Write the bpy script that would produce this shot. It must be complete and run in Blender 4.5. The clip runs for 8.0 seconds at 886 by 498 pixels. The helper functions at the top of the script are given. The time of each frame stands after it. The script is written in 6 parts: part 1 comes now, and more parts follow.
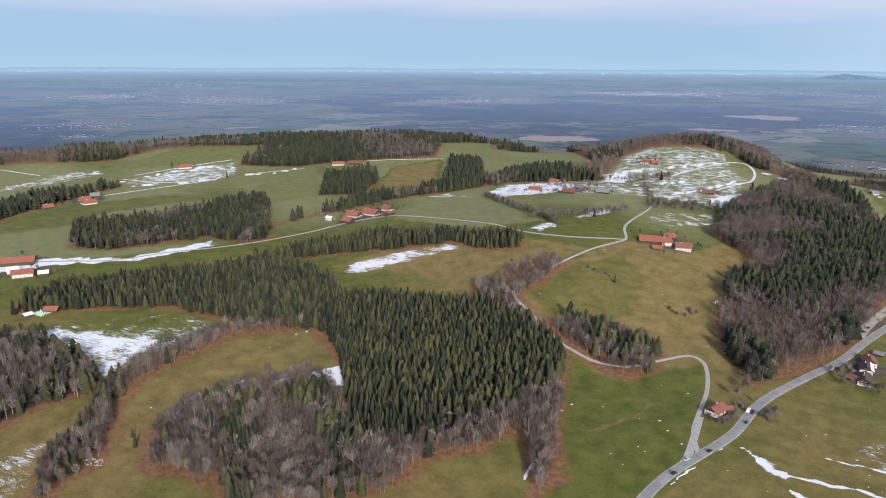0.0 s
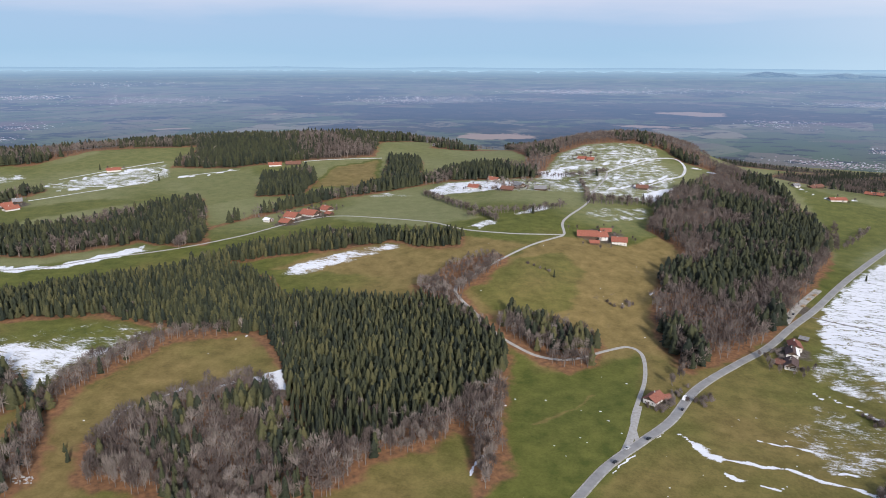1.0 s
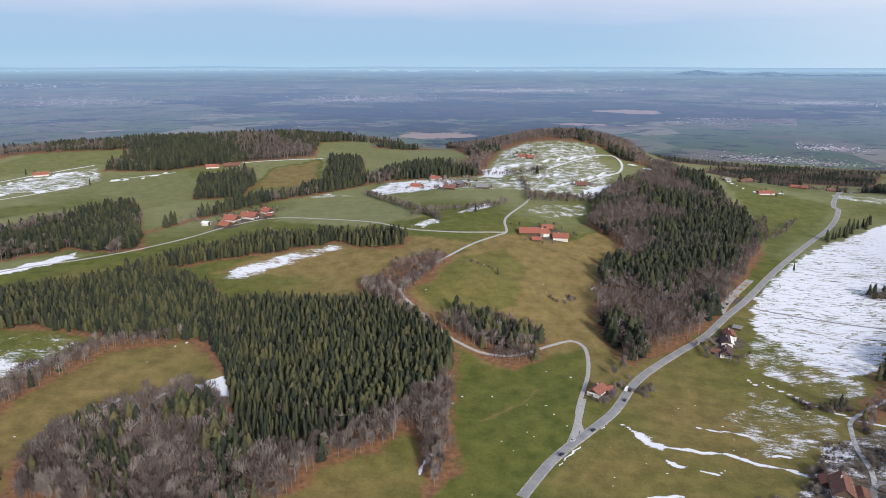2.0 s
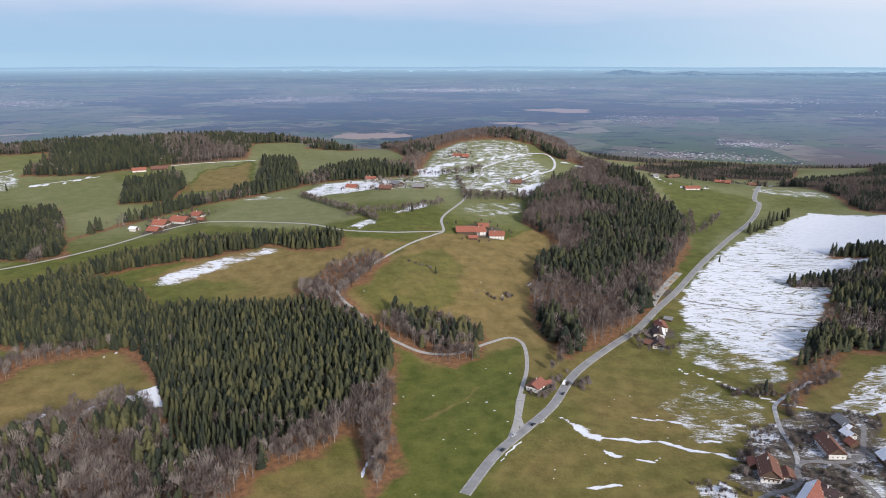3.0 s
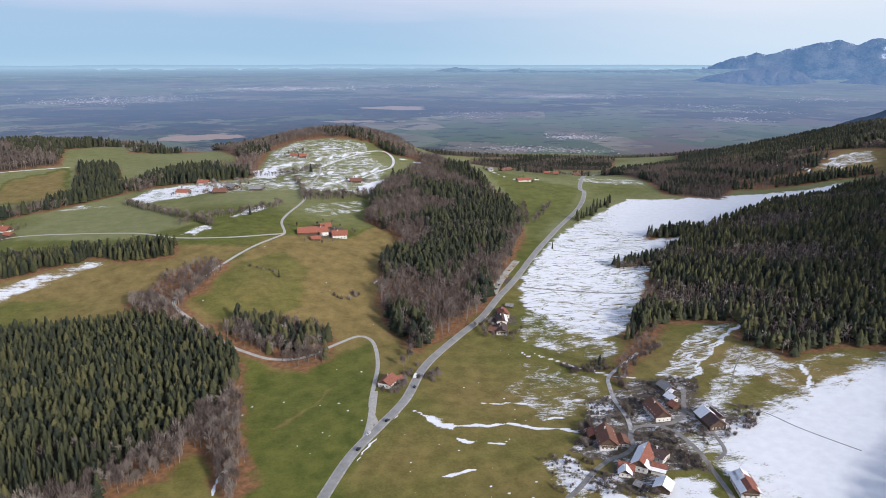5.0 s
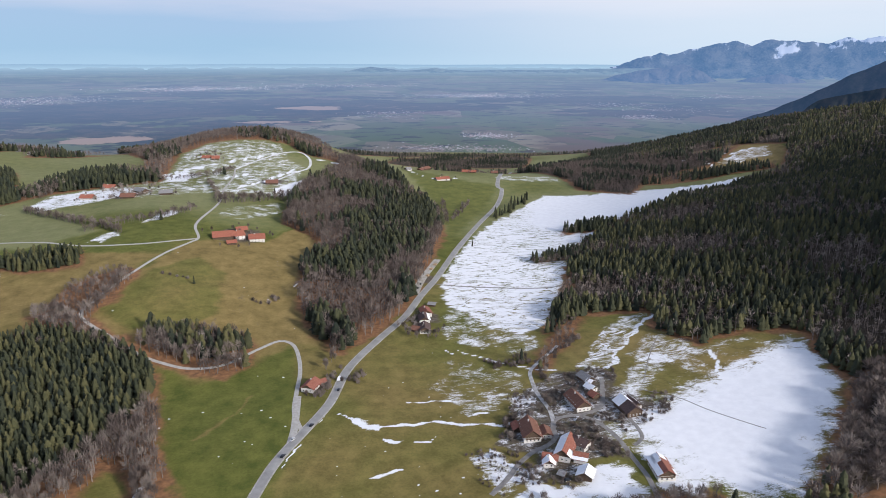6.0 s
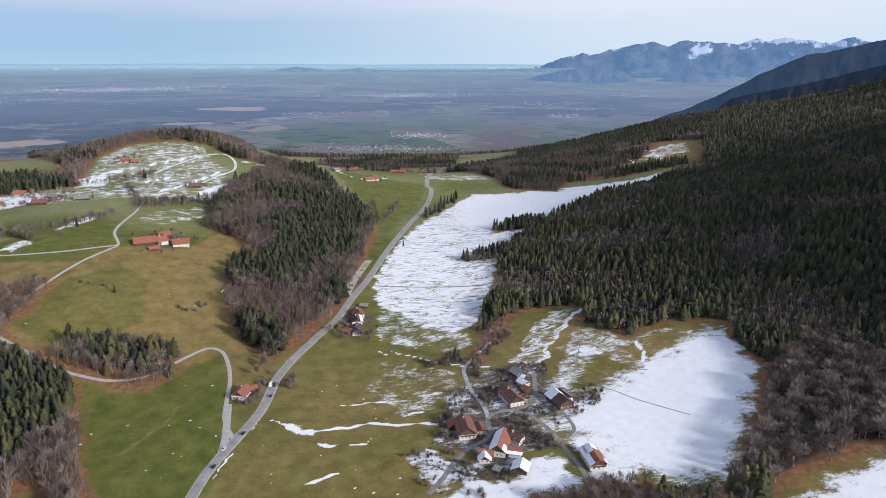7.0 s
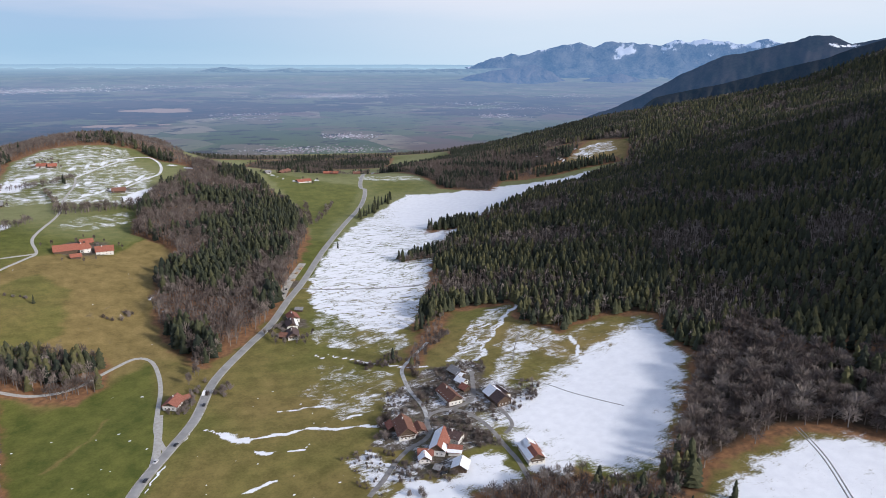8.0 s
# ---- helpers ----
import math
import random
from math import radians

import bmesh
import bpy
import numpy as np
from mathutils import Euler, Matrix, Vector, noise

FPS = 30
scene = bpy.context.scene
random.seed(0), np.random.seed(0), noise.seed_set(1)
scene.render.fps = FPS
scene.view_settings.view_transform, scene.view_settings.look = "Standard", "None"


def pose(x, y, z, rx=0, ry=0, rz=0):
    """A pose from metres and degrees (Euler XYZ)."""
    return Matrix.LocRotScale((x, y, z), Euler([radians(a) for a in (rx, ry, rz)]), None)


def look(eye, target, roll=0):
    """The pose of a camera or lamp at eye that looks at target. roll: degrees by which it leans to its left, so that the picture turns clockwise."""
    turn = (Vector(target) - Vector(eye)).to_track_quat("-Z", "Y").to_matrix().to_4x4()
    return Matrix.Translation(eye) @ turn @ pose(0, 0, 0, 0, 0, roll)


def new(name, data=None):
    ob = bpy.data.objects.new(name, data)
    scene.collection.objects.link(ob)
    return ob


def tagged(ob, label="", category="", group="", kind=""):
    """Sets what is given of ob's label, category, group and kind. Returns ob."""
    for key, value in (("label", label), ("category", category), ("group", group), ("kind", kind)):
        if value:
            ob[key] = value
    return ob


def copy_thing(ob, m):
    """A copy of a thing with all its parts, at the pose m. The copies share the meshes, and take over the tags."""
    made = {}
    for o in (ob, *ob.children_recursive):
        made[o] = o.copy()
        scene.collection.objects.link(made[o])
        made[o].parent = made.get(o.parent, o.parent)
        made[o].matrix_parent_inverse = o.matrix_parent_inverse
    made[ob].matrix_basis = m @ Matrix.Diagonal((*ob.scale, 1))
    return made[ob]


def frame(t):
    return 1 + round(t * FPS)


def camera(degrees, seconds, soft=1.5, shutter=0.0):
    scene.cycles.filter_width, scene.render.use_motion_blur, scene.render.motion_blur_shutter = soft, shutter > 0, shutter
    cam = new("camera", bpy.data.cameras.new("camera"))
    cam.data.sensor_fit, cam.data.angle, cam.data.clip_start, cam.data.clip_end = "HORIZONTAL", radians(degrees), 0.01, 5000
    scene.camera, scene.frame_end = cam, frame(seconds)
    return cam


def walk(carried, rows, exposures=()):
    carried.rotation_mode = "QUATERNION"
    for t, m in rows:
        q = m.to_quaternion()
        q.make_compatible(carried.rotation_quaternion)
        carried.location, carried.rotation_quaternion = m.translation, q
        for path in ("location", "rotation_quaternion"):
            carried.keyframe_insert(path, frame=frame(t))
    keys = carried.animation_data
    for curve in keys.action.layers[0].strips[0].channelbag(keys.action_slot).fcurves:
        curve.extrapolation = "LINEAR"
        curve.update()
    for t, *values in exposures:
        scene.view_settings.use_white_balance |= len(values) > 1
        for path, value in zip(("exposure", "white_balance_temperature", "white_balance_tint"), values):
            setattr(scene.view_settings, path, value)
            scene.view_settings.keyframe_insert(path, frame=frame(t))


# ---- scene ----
EYE = 240.0
cam = camera(64.0, 8.0, soft=0.5)
PATH = [
    (0, (-150.02, 356.69, 138.69), 0.27),
    (0.5, (-135.15, 362.53, 138.46), 0.21),
    (1, (-118.81, 368.13, 138.20), 0.17),
    (2.5, (-72.05, 379.96, 137.82), 0.02),
    (3, (-53.61, 382.99, 137.80), 0.02),
    (3.5, (-33.27, 385.26, 137.69), -0.02),
    (4, (-10.80, 386.47, 137.42), -0.02),
    (4.5, (11.30, 386.37, 137.07), -0.01),
    (6, (77.95, 378.46, 136.59), 0.10),
    (6.5, (97.63, 373.86, 136.59), 0.11),
    (7, (115.54, 368.73, 136.60), 0.17),
    (7.5, (133.30, 362.73, 136.77), 0.18),
    (8, (149.85, 356.25, 136.89), 0.22),
]
walk(cam, [(t, look((0, 0, EYE), target, roll)) for t, target, roll in PATH], exposures=[(0, 0.05, 6050, 15), (8, 0.03, 6050, 15)])

# ---- light: hazy winter sun from behind ----
SUN_BEARING, SUN_HEIGHT = 217.0, 22.0  # degrees to the left of straight ahead, above the horizon
world = bpy.data.worlds.new("sky")
scene.world = world
world.use_nodes = True
wn, wl = world.node_tree.nodes, world.node_tree.links
wn.clear()
w_out, w_back, w_sky = wn.new("ShaderNodeOutputWorld"), wn.new("ShaderNodeBackground"), wn.new("ShaderNodeTexSky")
w_sky.sky_type, w_sky.sun_disc = "NISHITA", False
w_sky.sun_elevation, w_sky.sun_rotation = radians(SUN_HEIGHT), radians(-SUN_BEARING)
w_sky.air_density, w_sky.dust_density = 1.0, 2.0
w_back.inputs["Strength"].default_value = 0.1
w_veil = wn.new("ShaderNodeBackground")  # thin high cloud and bright haze low over the land
w_pos, w_sep, w_ramp, w_mix = wn.new("ShaderNodeTexCoord"), wn.new("ShaderNodeSeparateXYZ"), wn.new("ShaderNodeValToRGB"), wn.new("ShaderNodeMixShader")
w_map, w_noise, w_add, w_fac = wn.new("ShaderNodeMapping"), wn.new("ShaderNodeTexNoise"), wn.new("ShaderNodeMath"), wn.new("ShaderNodeValToRGB")
wl.new(w_pos.outputs["Generated"], w_sep.inputs[0])
wl.new(w_pos.outputs["Generated"], w_map.inputs[0])
w_map.inputs["Scale"].default_value = (2.2, 2.2, 16)
wl.new(w_map.outputs[0], w_noise.inputs["Vector"])
w_noise.inputs["Scale"].default_value, w_noise.inputs["Detail"].default_value, w_noise.inputs["Roughness"].default_value = 1.6, 5, 0.55
w_add.operation = "MULTIPLY_ADD"
wl.new(w_noise.outputs[0], w_add.inputs[0])
w_add.inputs[1].default_value = 0.05
wl.new(w_sep.outputs[2], w_add.inputs[2])
for stops, node in (
    ([(0.0, (0.46, 0.65, 0.76)), (0.04, (0.385, 0.575, 0.715)), (0.075, (0.40, 0.565, 0.72)), (0.105, (0.60, 0.66, 0.765)), (0.14, (0.67, 0.68, 0.765)), (0.5, (0.50, 0.60, 0.80))], w_ramp),
    ([(0.0, (1, 1, 1)), (0.2, (0.95,) * 3), (0.75, (0.5,) * 3), (1.0, (0.4,) * 3)], w_fac),
):
    while len(node.color_ramp.elements) < len(stops):
        node.color_ramp.elements.new(1)
    for el, (at, c) in zip(node.color_ramp.elements, stops):
        el.position, el.color = at, (*c, 1)
wl.new(w_add.outputs[0], w_ramp.inputs[0])
wl.new(w_sep.outputs[2], w_fac.inputs[0])
w_side, w_white = wn.new("ShaderNodeMapRange"), wn.new("ShaderNodeMix")  # the cloud veil thickens towards the mountains
w_side.interpolation_type = "SMOOTHSTEP"
w_side.inputs["From Min"].default_value, w_side.inputs["From Max"].default_value = -0.1, 0.62
w_side.inputs["To Max"].default_value = 0.85
wl.new(w_sep.outputs[0], w_side.inputs["Value"])
w_white.data_type = "RGBA"
wl.new(w_side.outputs[0], w_white.inputs["Factor"])
wl.new(w_ramp.outputs[0], w_white.inputs[6])
w_pale = wn.new("ShaderNodeValToRGB")
for el, (at, c) in zip(w_pale.color_ramp.elements, [(0.02, (0.66, 0.79, 0.84)), (0.11, (0.83, 0.86, 0.87))]):
    el.position, el.color = at, (*c, 1)
wl.new(w_add.outputs[0], w_pale.inputs[0])
wl.new(w_pale.outputs[0], w_white.inputs[7])
wl.new(w_white.outputs[2], w_veil.inputs["Color"])
wl.new(w_sky.outputs[0], w_back.inputs["Color"])
wl.new(w_fac.outputs[0], w_mix.inputs[0])
wl.new(w_back.outputs[0], w_mix.inputs[1])
wl.new(w_veil.outputs[0], w_mix.inputs[2])
wl.new(w_mix.outputs[0], w_out.inputs["Surface"])
sun = new("sun", bpy.data.lights.new("sun", "SUN"))
sun.data.energy, sun.data.angle, sun.data.color = 4.7, radians(8), (1.0, 0.93, 0.82)
b, h = radians(SUN_BEARING), radians(SUN_HEIGHT)
sun.matrix_world = look((-math.sin(b) * math.cos(h) * 900, math.cos(b) * math.cos(h) * 900, EYE + math.sin(h) * 900), (0, 0, EYE))


# ---- materials ----
class Mat:
    """Small builder of node materials."""

    def __init__(self, name):
        self.m = bpy.data.materials.new(name)
        self.m.use_nodes = True
        self.n, self.l = self.m.node_tree.nodes, self.m.node_tree.links
        self.b = self.n["Principled BSDF"]
        self.b.inputs["Specular IOR Level"].default_value = 0.25
        self.out = self.n["Material Output"]

    def put(self, socket, value):
        if isinstance(value, bpy.types.NodeSocket):
            self.l.new(value, socket)
        elif isinstance(value, tuple) and len(value) == 3 and len(socket.default_value) == 4:
            socket.default_value = (*value, 1)
        else:
            socket.default_value = value

    def pos(self):
        return self.n.new("ShaderNodeNewGeometry").outputs["Position"]

    def attr(self, name):
        a = self.n.new("ShaderNodeAttribute")
        a.attribute_name = name
        return a.outputs["Fac"]

    def colour_attr(self, name):
        a = self.n.new("ShaderNodeAttribute")
        a.attribute_name = name
        return a.outputs["Color"]

    def rand(self):
        return self.n.new("ShaderNodeObjectInfo").outputs["Random"]

    def island(self):
        return self.n.new("ShaderNodeNewGeometry").outputs["Random Per Island"]

    def map(self, vec, scale=(1, 1, 1), turn=0.0, loc=(0, 0, 0)):
        a = self.n.new("ShaderNodeMapping")
        self.put(a.inputs["Vector"], vec)
        a.inputs["Scale"].default_value, a.inputs["Rotation"].default_value = scale, (0, 0, radians(turn))
        a.inputs["Location"].default_value = loc
        return a.outputs[0]

    def noise(self, vec, scale, detail=4.0, rough=0.55, distort=0.0):
        a = self.n.new("ShaderNodeTexNoise")
        self.put(a.inputs["Vector"], vec)
        for k, v in (("Scale", scale), ("Detail", detail), ("Roughness", rough), ("Distortion", distort)):
            a.inputs[k].default_value = v
        return a.outputs[0]

    def cells(self, vec, scale, what="Color", feature="F1"):
        a = self.n.new("ShaderNodeTexVoronoi")
        a.feature = feature
        self.put(a.inputs["Vector"], vec)
        a.inputs["Scale"].default_value = scale
        return a.outputs[what]

    def math(self, op, x, y=0.0, clamp=False):
        a = self.n.new("ShaderNodeMath")
        a.operation, a.use_clamp = op, clamp
        self.put(a.inputs[0], x)
        self.put(a.inputs[1], y)
        return a.outputs[0]

    def step(self, x, lo, hi):
        a = self.n.new("ShaderNodeMapRange")
        a.interpolation_type = "SMOOTHSTEP"
        self.put(a.inputs["Value"], x)
        a.inputs["From Min"].default_value, a.inputs["From Max"].default_value = lo, hi
        return a.outputs[0]

    def mix(self, f, x, y, how="MIX"):
        a = self.n.new("ShaderNodeMix")
        a.data_type, a.blend_type = "RGBA", how
        self.put(a.inputs["Factor"], f)
        self.put(a.inputs[6], x)
        self.put(a.inputs[7], y)
        return a.outputs[2]

    def ramp(self, f, *stops):
        a = self.n.new("ShaderNodeValToRGB")
        while len(a.color_ramp.elements) < len(stops):
            a.color_ramp.elements.new(1)
        for e, (p, c) in zip(a.color_ramp.elements, stops):
            e.position, e.color = p, (*c, 1)
        self.put(a.inputs[0], f)
        return a.outputs[0]

    def bump(self, height, strength, distance):
        a = self.n.new("ShaderNodeBump")
        self.put(a.inputs["Height"], height)
        a.inputs["Strength"].default_value, a.inputs["Distance"].default_value = strength, distance
        self.l.new(a.outputs[0], self.b.inputs["Normal"])

    def done(self, colour, rough=0.9):
        self.put(self.b.inputs["Base Color"], colour)
        self.put(self.b.inputs["Roughness"], rough)
        return self.m


def ground_material():
    k = Mat("meadow_and_snow")
    p = k.pos()
    big, mid, fine = k.noise(p, 0.012, 4), k.noise(p, 0.07, 6, 0.68), k.noise(p, 0.6, 5, 0.65)
    green = k.ramp(mid, (0.34, (0.074, 0.090, 0.014)), (0.66, (0.146, 0.148, 0.030)))
    olive = k.ramp(mid, (0.34, (0.158, 0.117, 0.036)), (0.66, (0.272, 0.197, 0.072)))
    dry = k.step(k.math("ADD", k.attr("dry"), k.math("MULTIPLY", k.math("SUBTRACT", big, 0.5), 0.9)), 0.15, 0.85)
    # paler green of the far meadows, partly haze put into the colour
    far_green = k.ramp(mid, (0.3, (0.165, 0.178, 0.068)), (0.7, (0.24, 0.235, 0.105)))
    green = k.mix(k.step(k.attr("dry"), 0.0, -0.4), green, far_green)
    grass = k.mix(dry, green, olive)
    grass = k.mix(k.math("MULTIPLY", k.step(fine, 0.35, 0.72), 0.5), grass, k.mix(1.0, grass, (0.62, 0.62, 0.6), "MULTIPLY"))
    litter = k.ramp(k.noise(p, 0.25, 5), (0.3, (0.125, 0.068, 0.036)), (0.7, (0.29, 0.145, 0.068)))
    lit = k.step(k.math("ADD", k.attr("litter"), k.math("MULTIPLY", k.math("SUBTRACT", mid, 0.5), 0.7)), 0.3, 0.7)
    soil = k.mix(lit, grass, litter)
    wood_floor = k.ramp(k.noise(p, 0.3, 4), (0.3, (0.022, 0.018, 0.012)), (0.7, (0.055, 0.042, 0.028)))
    soil = k.mix(k.attr("wood_floor"), soil, wood_floor)
    earth = k.ramp(k.noise(p, 0.35, 5, 0.65), (0.3, (0.055, 0.043, 0.031)), (0.55, (0.11, 0.09, 0.068)), (0.72, (0.21, 0.185, 0.155)))
    soil = k.mix(k.step(k.math("ADD", k.attr("yard"), k.math("MULTIPLY", k.math("SUBTRACT", mid, 0.5), 0.8)), 0.35, 0.6), soil, earth)
    bent = k.n.new("ShaderNodeVectorMath")  # cattle treads and mowing lines wander
    bent.operation = "MULTIPLY_ADD"
    warp = k.n.new("ShaderNodeTexNoise")
    k.put(warp.inputs["Vector"], p)
    warp.inputs["Scale"].default_value, warp.inputs["Detail"].default_value = 0.014, 3
    k.put(bent.inputs[0], warp.outputs["Color"])
    bent.inputs[1].default_value = (34, 34, 0)
    k.put(bent.inputs[2], p)
    lines = k.noise(k.map(bent.outputs[0], (0.032, 0.135, 0.1), -16), 1.0, 5, 0.62, 0.5)
    tread = k.step(k.math("ABSOLUTE", k.math("SUBTRACT", lines, 0.5)), 0.04, 0.0)
    rows = k.math("ADD", k.math("MULTIPLY", k.noise(k.map(bent.outputs[0], (0.055, 0.14, 0.1), 18), 1.0, 7, 0.70, 1.0), 0.6), k.math("MULTIPLY", k.noise(k.map(bent.outputs[0], (0.10, 0.32, 0.2), -12), 1.0, 5, 0.66, 1.2), 0.4))
    patch = k.noise(p, 0.06, 7, 0.68)
    form = k.math("ADD", k.math("MULTIPLY", rows, 0.5), k.math("MULTIPLY", patch, 0.5))
    form = k.math("ADD", form, k.math("MULTIPLY", k.math("SUBTRACT", k.noise(p, 0.9, 4, 0.7), 0.5), 0.26))
    form = k.math("SUBTRACT", form, k.math("MULTIPLY", k.math("MULTIPLY", tread, k.attr("trodden")), 0.24))
    white = k.step(k.math("ADD", k.math("MULTIPLY", k.math("SUBTRACT", form, 0.5), 1.7), k.attr("snow")), 0.38, 0.62)
    snow = k.ramp(k.noise(p, 0.15, 5), (0.3, (0.72, 0.73, 0.755)), (0.7, (0.80, 0.81, 0.83)))
    k.bump(k.math("ADD", fine, k.math("MULTIPLY", white, 0.4)), 0.25, 0.4)
    return k.done(k.mix(white, soil, snow), 0.95)


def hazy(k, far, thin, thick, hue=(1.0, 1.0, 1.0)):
    """Mixes painted haze into a far surface: the glow of the air, as emission."""
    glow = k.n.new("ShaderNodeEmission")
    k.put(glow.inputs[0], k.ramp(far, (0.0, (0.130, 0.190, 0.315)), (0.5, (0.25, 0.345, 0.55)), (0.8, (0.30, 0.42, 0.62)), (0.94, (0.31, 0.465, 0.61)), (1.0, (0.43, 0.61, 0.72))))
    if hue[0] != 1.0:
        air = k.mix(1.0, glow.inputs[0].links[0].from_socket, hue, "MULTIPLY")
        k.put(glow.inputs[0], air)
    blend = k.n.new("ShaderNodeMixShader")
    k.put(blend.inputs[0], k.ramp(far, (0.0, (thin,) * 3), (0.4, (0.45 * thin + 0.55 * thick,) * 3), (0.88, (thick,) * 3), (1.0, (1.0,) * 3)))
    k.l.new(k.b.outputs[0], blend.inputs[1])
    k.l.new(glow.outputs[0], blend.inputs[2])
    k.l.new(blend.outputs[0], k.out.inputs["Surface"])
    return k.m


def plain_material():
    """Far land of woods, fields and bogs, in true kilometres."""
    k = Mat("far_plain")
    far, both = k.attr("far"), k.n.new("ShaderNodeCombineXYZ")
    k.put(both.inputs[0], k.attr("east"))
    k.put(both.inputs[1], k.attr("north"))
    q = both.outputs[0]
    area = k.math("ADD", k.math("ADD", k.math("MULTIPLY", k.noise(q, 0.4, 5, 0.6, 0.5), 0.49), k.math("MULTIPLY", k.noise(q, 1.3, 5, 0.6, 0.3), 0.36)), k.attr("wooded"))
    area = k.math("ADD", area, k.math("MULTIPLY", k.noise(q, 4.5, 4, 0.6), 0.15))
    forest = k.step(area, 0.503, 0.520)
    sep = k.n.new("ShaderNodeSeparateColor")
    k.put(sep.inputs[0], k.cells(k.map(q, (1, 0.5, 1), 20), 3.4))
    field = k.ramp(sep.outputs[0], (0.0, (0.065, 0.100, 0.042)), (0.35, (0.11, 0.140, 0.065)), (0.55, (0.16, 0.140, 0.10)), (0.75, (0.07, 0.100, 0.045)), (0.9, (0.14, 0.155, 0.09)), (1.0, (0.24, 0.215, 0.155)))
    field = k.mix(k.step(k.noise(k.map(q, (1, 1.6, 1), 10), 4.5, 6, 0.72), 0.555, 0.585), field, (0.030, 0.035, 0.028))
    field = k.mix(k.step(k.noise(q, 0.9, 4), 0.52, 0.62), field, (0.13, 0.095, 0.075))
    tone = k.math("ADD", k.math("MULTIPLY", k.noise(q, 0.8, 4, 0.6), 0.5), k.math("MULTIPLY", k.noise(q, 5.0, 6, 0.75), 0.5))
    wood = k.ramp(tone, (0.40, (0.004, 0.016, 0.016)), (0.49, (0.016, 0.030, 0.024)), (0.53, (0.060, 0.050, 0.038)), (0.57, (0.022, 0.032, 0.026)), (0.64, (0.16, 0.12, 0.085)))
    open_land = k.step(k.math("ADD", k.attr("moor"), k.math("MULTIPLY", k.math("SUBTRACT", k.noise(q, 3.0, 6, 0.75), 0.5), 3.2)), 0.45, 0.6)
    k.done(k.mix(open_land, k.mix(forest, field, wood), (0.36, 0.26, 0.19)), 1.0)
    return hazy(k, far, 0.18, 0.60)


def mountain_material(name, low, high, snow_line, amount, thin, thick, hue=(0.54, 0.86, 1.06)):
    """Far mountainside: woods below, snow lying above."""
    k = Mat(name)
    p, up = k.pos(), k.attr("rise")
    land = k.ramp(k.math("ADD", k.math("MULTIPLY", k.noise(p, 0.012, 6, 0.62), 0.55), k.math("MULTIPLY", k.noise(p, 0.09, 6, 0.75), 0.45)), (0.42, low), (0.58, high))
    lie = k.math("ADD", k.noise(k.map(p, (1, 1, 0.6)), 0.02, 8, 0.78), k.math("ADD", k.math("MULTIPLY", k.math("SUBTRACT", up, snow_line), amount), k.attr("snowy")))
    k.done(k.mix(k.step(lie, 0.60, 0.68), land, (0.85, 0.87, 0.92)), 1.0)
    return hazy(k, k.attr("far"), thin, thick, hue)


def block_material():
    k = Mat("far_houses")
    k.done(k.ramp(k.island(), (0.0, (0.60, 0.59, 0.57)), (0.4, (0.72, 0.70, 0.68)), (0.45, (0.48, 0.33, 0.28)), (1.0, (0.38, 0.24, 0.20))), 0.9)
    # pale air painted over the houses as emission
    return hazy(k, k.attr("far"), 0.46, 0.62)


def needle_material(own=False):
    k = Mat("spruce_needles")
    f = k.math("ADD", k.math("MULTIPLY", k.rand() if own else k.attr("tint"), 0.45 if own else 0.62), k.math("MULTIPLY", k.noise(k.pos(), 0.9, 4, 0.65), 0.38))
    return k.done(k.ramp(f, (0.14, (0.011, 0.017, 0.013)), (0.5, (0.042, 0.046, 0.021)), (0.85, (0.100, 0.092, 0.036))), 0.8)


def twig_material(own=False, dark=1.0):
    k = Mat("bare_twigs")
    f = k.math("ADD", k.math("MULTIPLY", k.rand() if own else k.attr("tint"), 0.7), k.math("MULTIPLY", k.noise(k.pos(), 0.7, 3), 0.3))
    tones = [tuple(dark * v for v in c) for c in ((0.074, 0.057, 0.050), (0.136, 0.109, 0.095), (0.265, 0.226, 0.198))]
    return k.done(k.ramp(f, (0.1, tones[0]), (0.5, tones[1]), (0.9, tones[2])), 0.9)


def simple(name, c1, c2, scale=1.0, rough=0.85):
    k = Mat(name)
    f = k.noise(k.pos(), scale, 5, 0.6)
    return k.done(k.ramp(f, (0.3, c1), (0.7, c2)), rough)


GROUND, PLAIN = ground_material(), plain_material()
NEEDLES, TWIGS = needle_material(), twig_material()
ASPHALT = simple("worn_asphalt", (0.22, 0.215, 0.21), (0.33, 0.325, 0.315), 0.12)
BARK = simple("grey_bark", (0.12, 0.102, 0.088), (0.25, 0.225, 0.2), 2.0)
PLASTER = simple("white_plaster", (0.50, 0.48, 0.44), (0.66, 0.645, 0.61), 0.8)
BOARDS = simple("weathered_boards", (0.055, 0.036, 0.025), (0.12, 0.082, 0.055), 1.5)
RED_TILES = simple("red_roof_tiles", (0.24, 0.082, 0.050), (0.36, 0.138, 0.090), 0.9)
FADED_TILES = simple("faded_red_tiles", (0.19, 0.070, 0.048), (0.30, 0.125, 0.088), 0.9)
BROWN_TILES = simple("brown_roof_tiles", (0.13, 0.062, 0.042), (0.23, 0.115, 0.08), 0.9)
DARK_TILES = simple("dark_roof_tiles", (0.06, 0.042, 0.04), (0.13, 0.085, 0.075), 0.9)
GREY_ROOF = simple("grey_roof_sheet", (0.16, 0.16, 0.16), (0.29, 0.28, 0.28), 0.9)
ROOF_SNOW = simple("old_snow", (0.70, 0.72, 0.76), (0.84, 0.85, 0.87), 0.7)
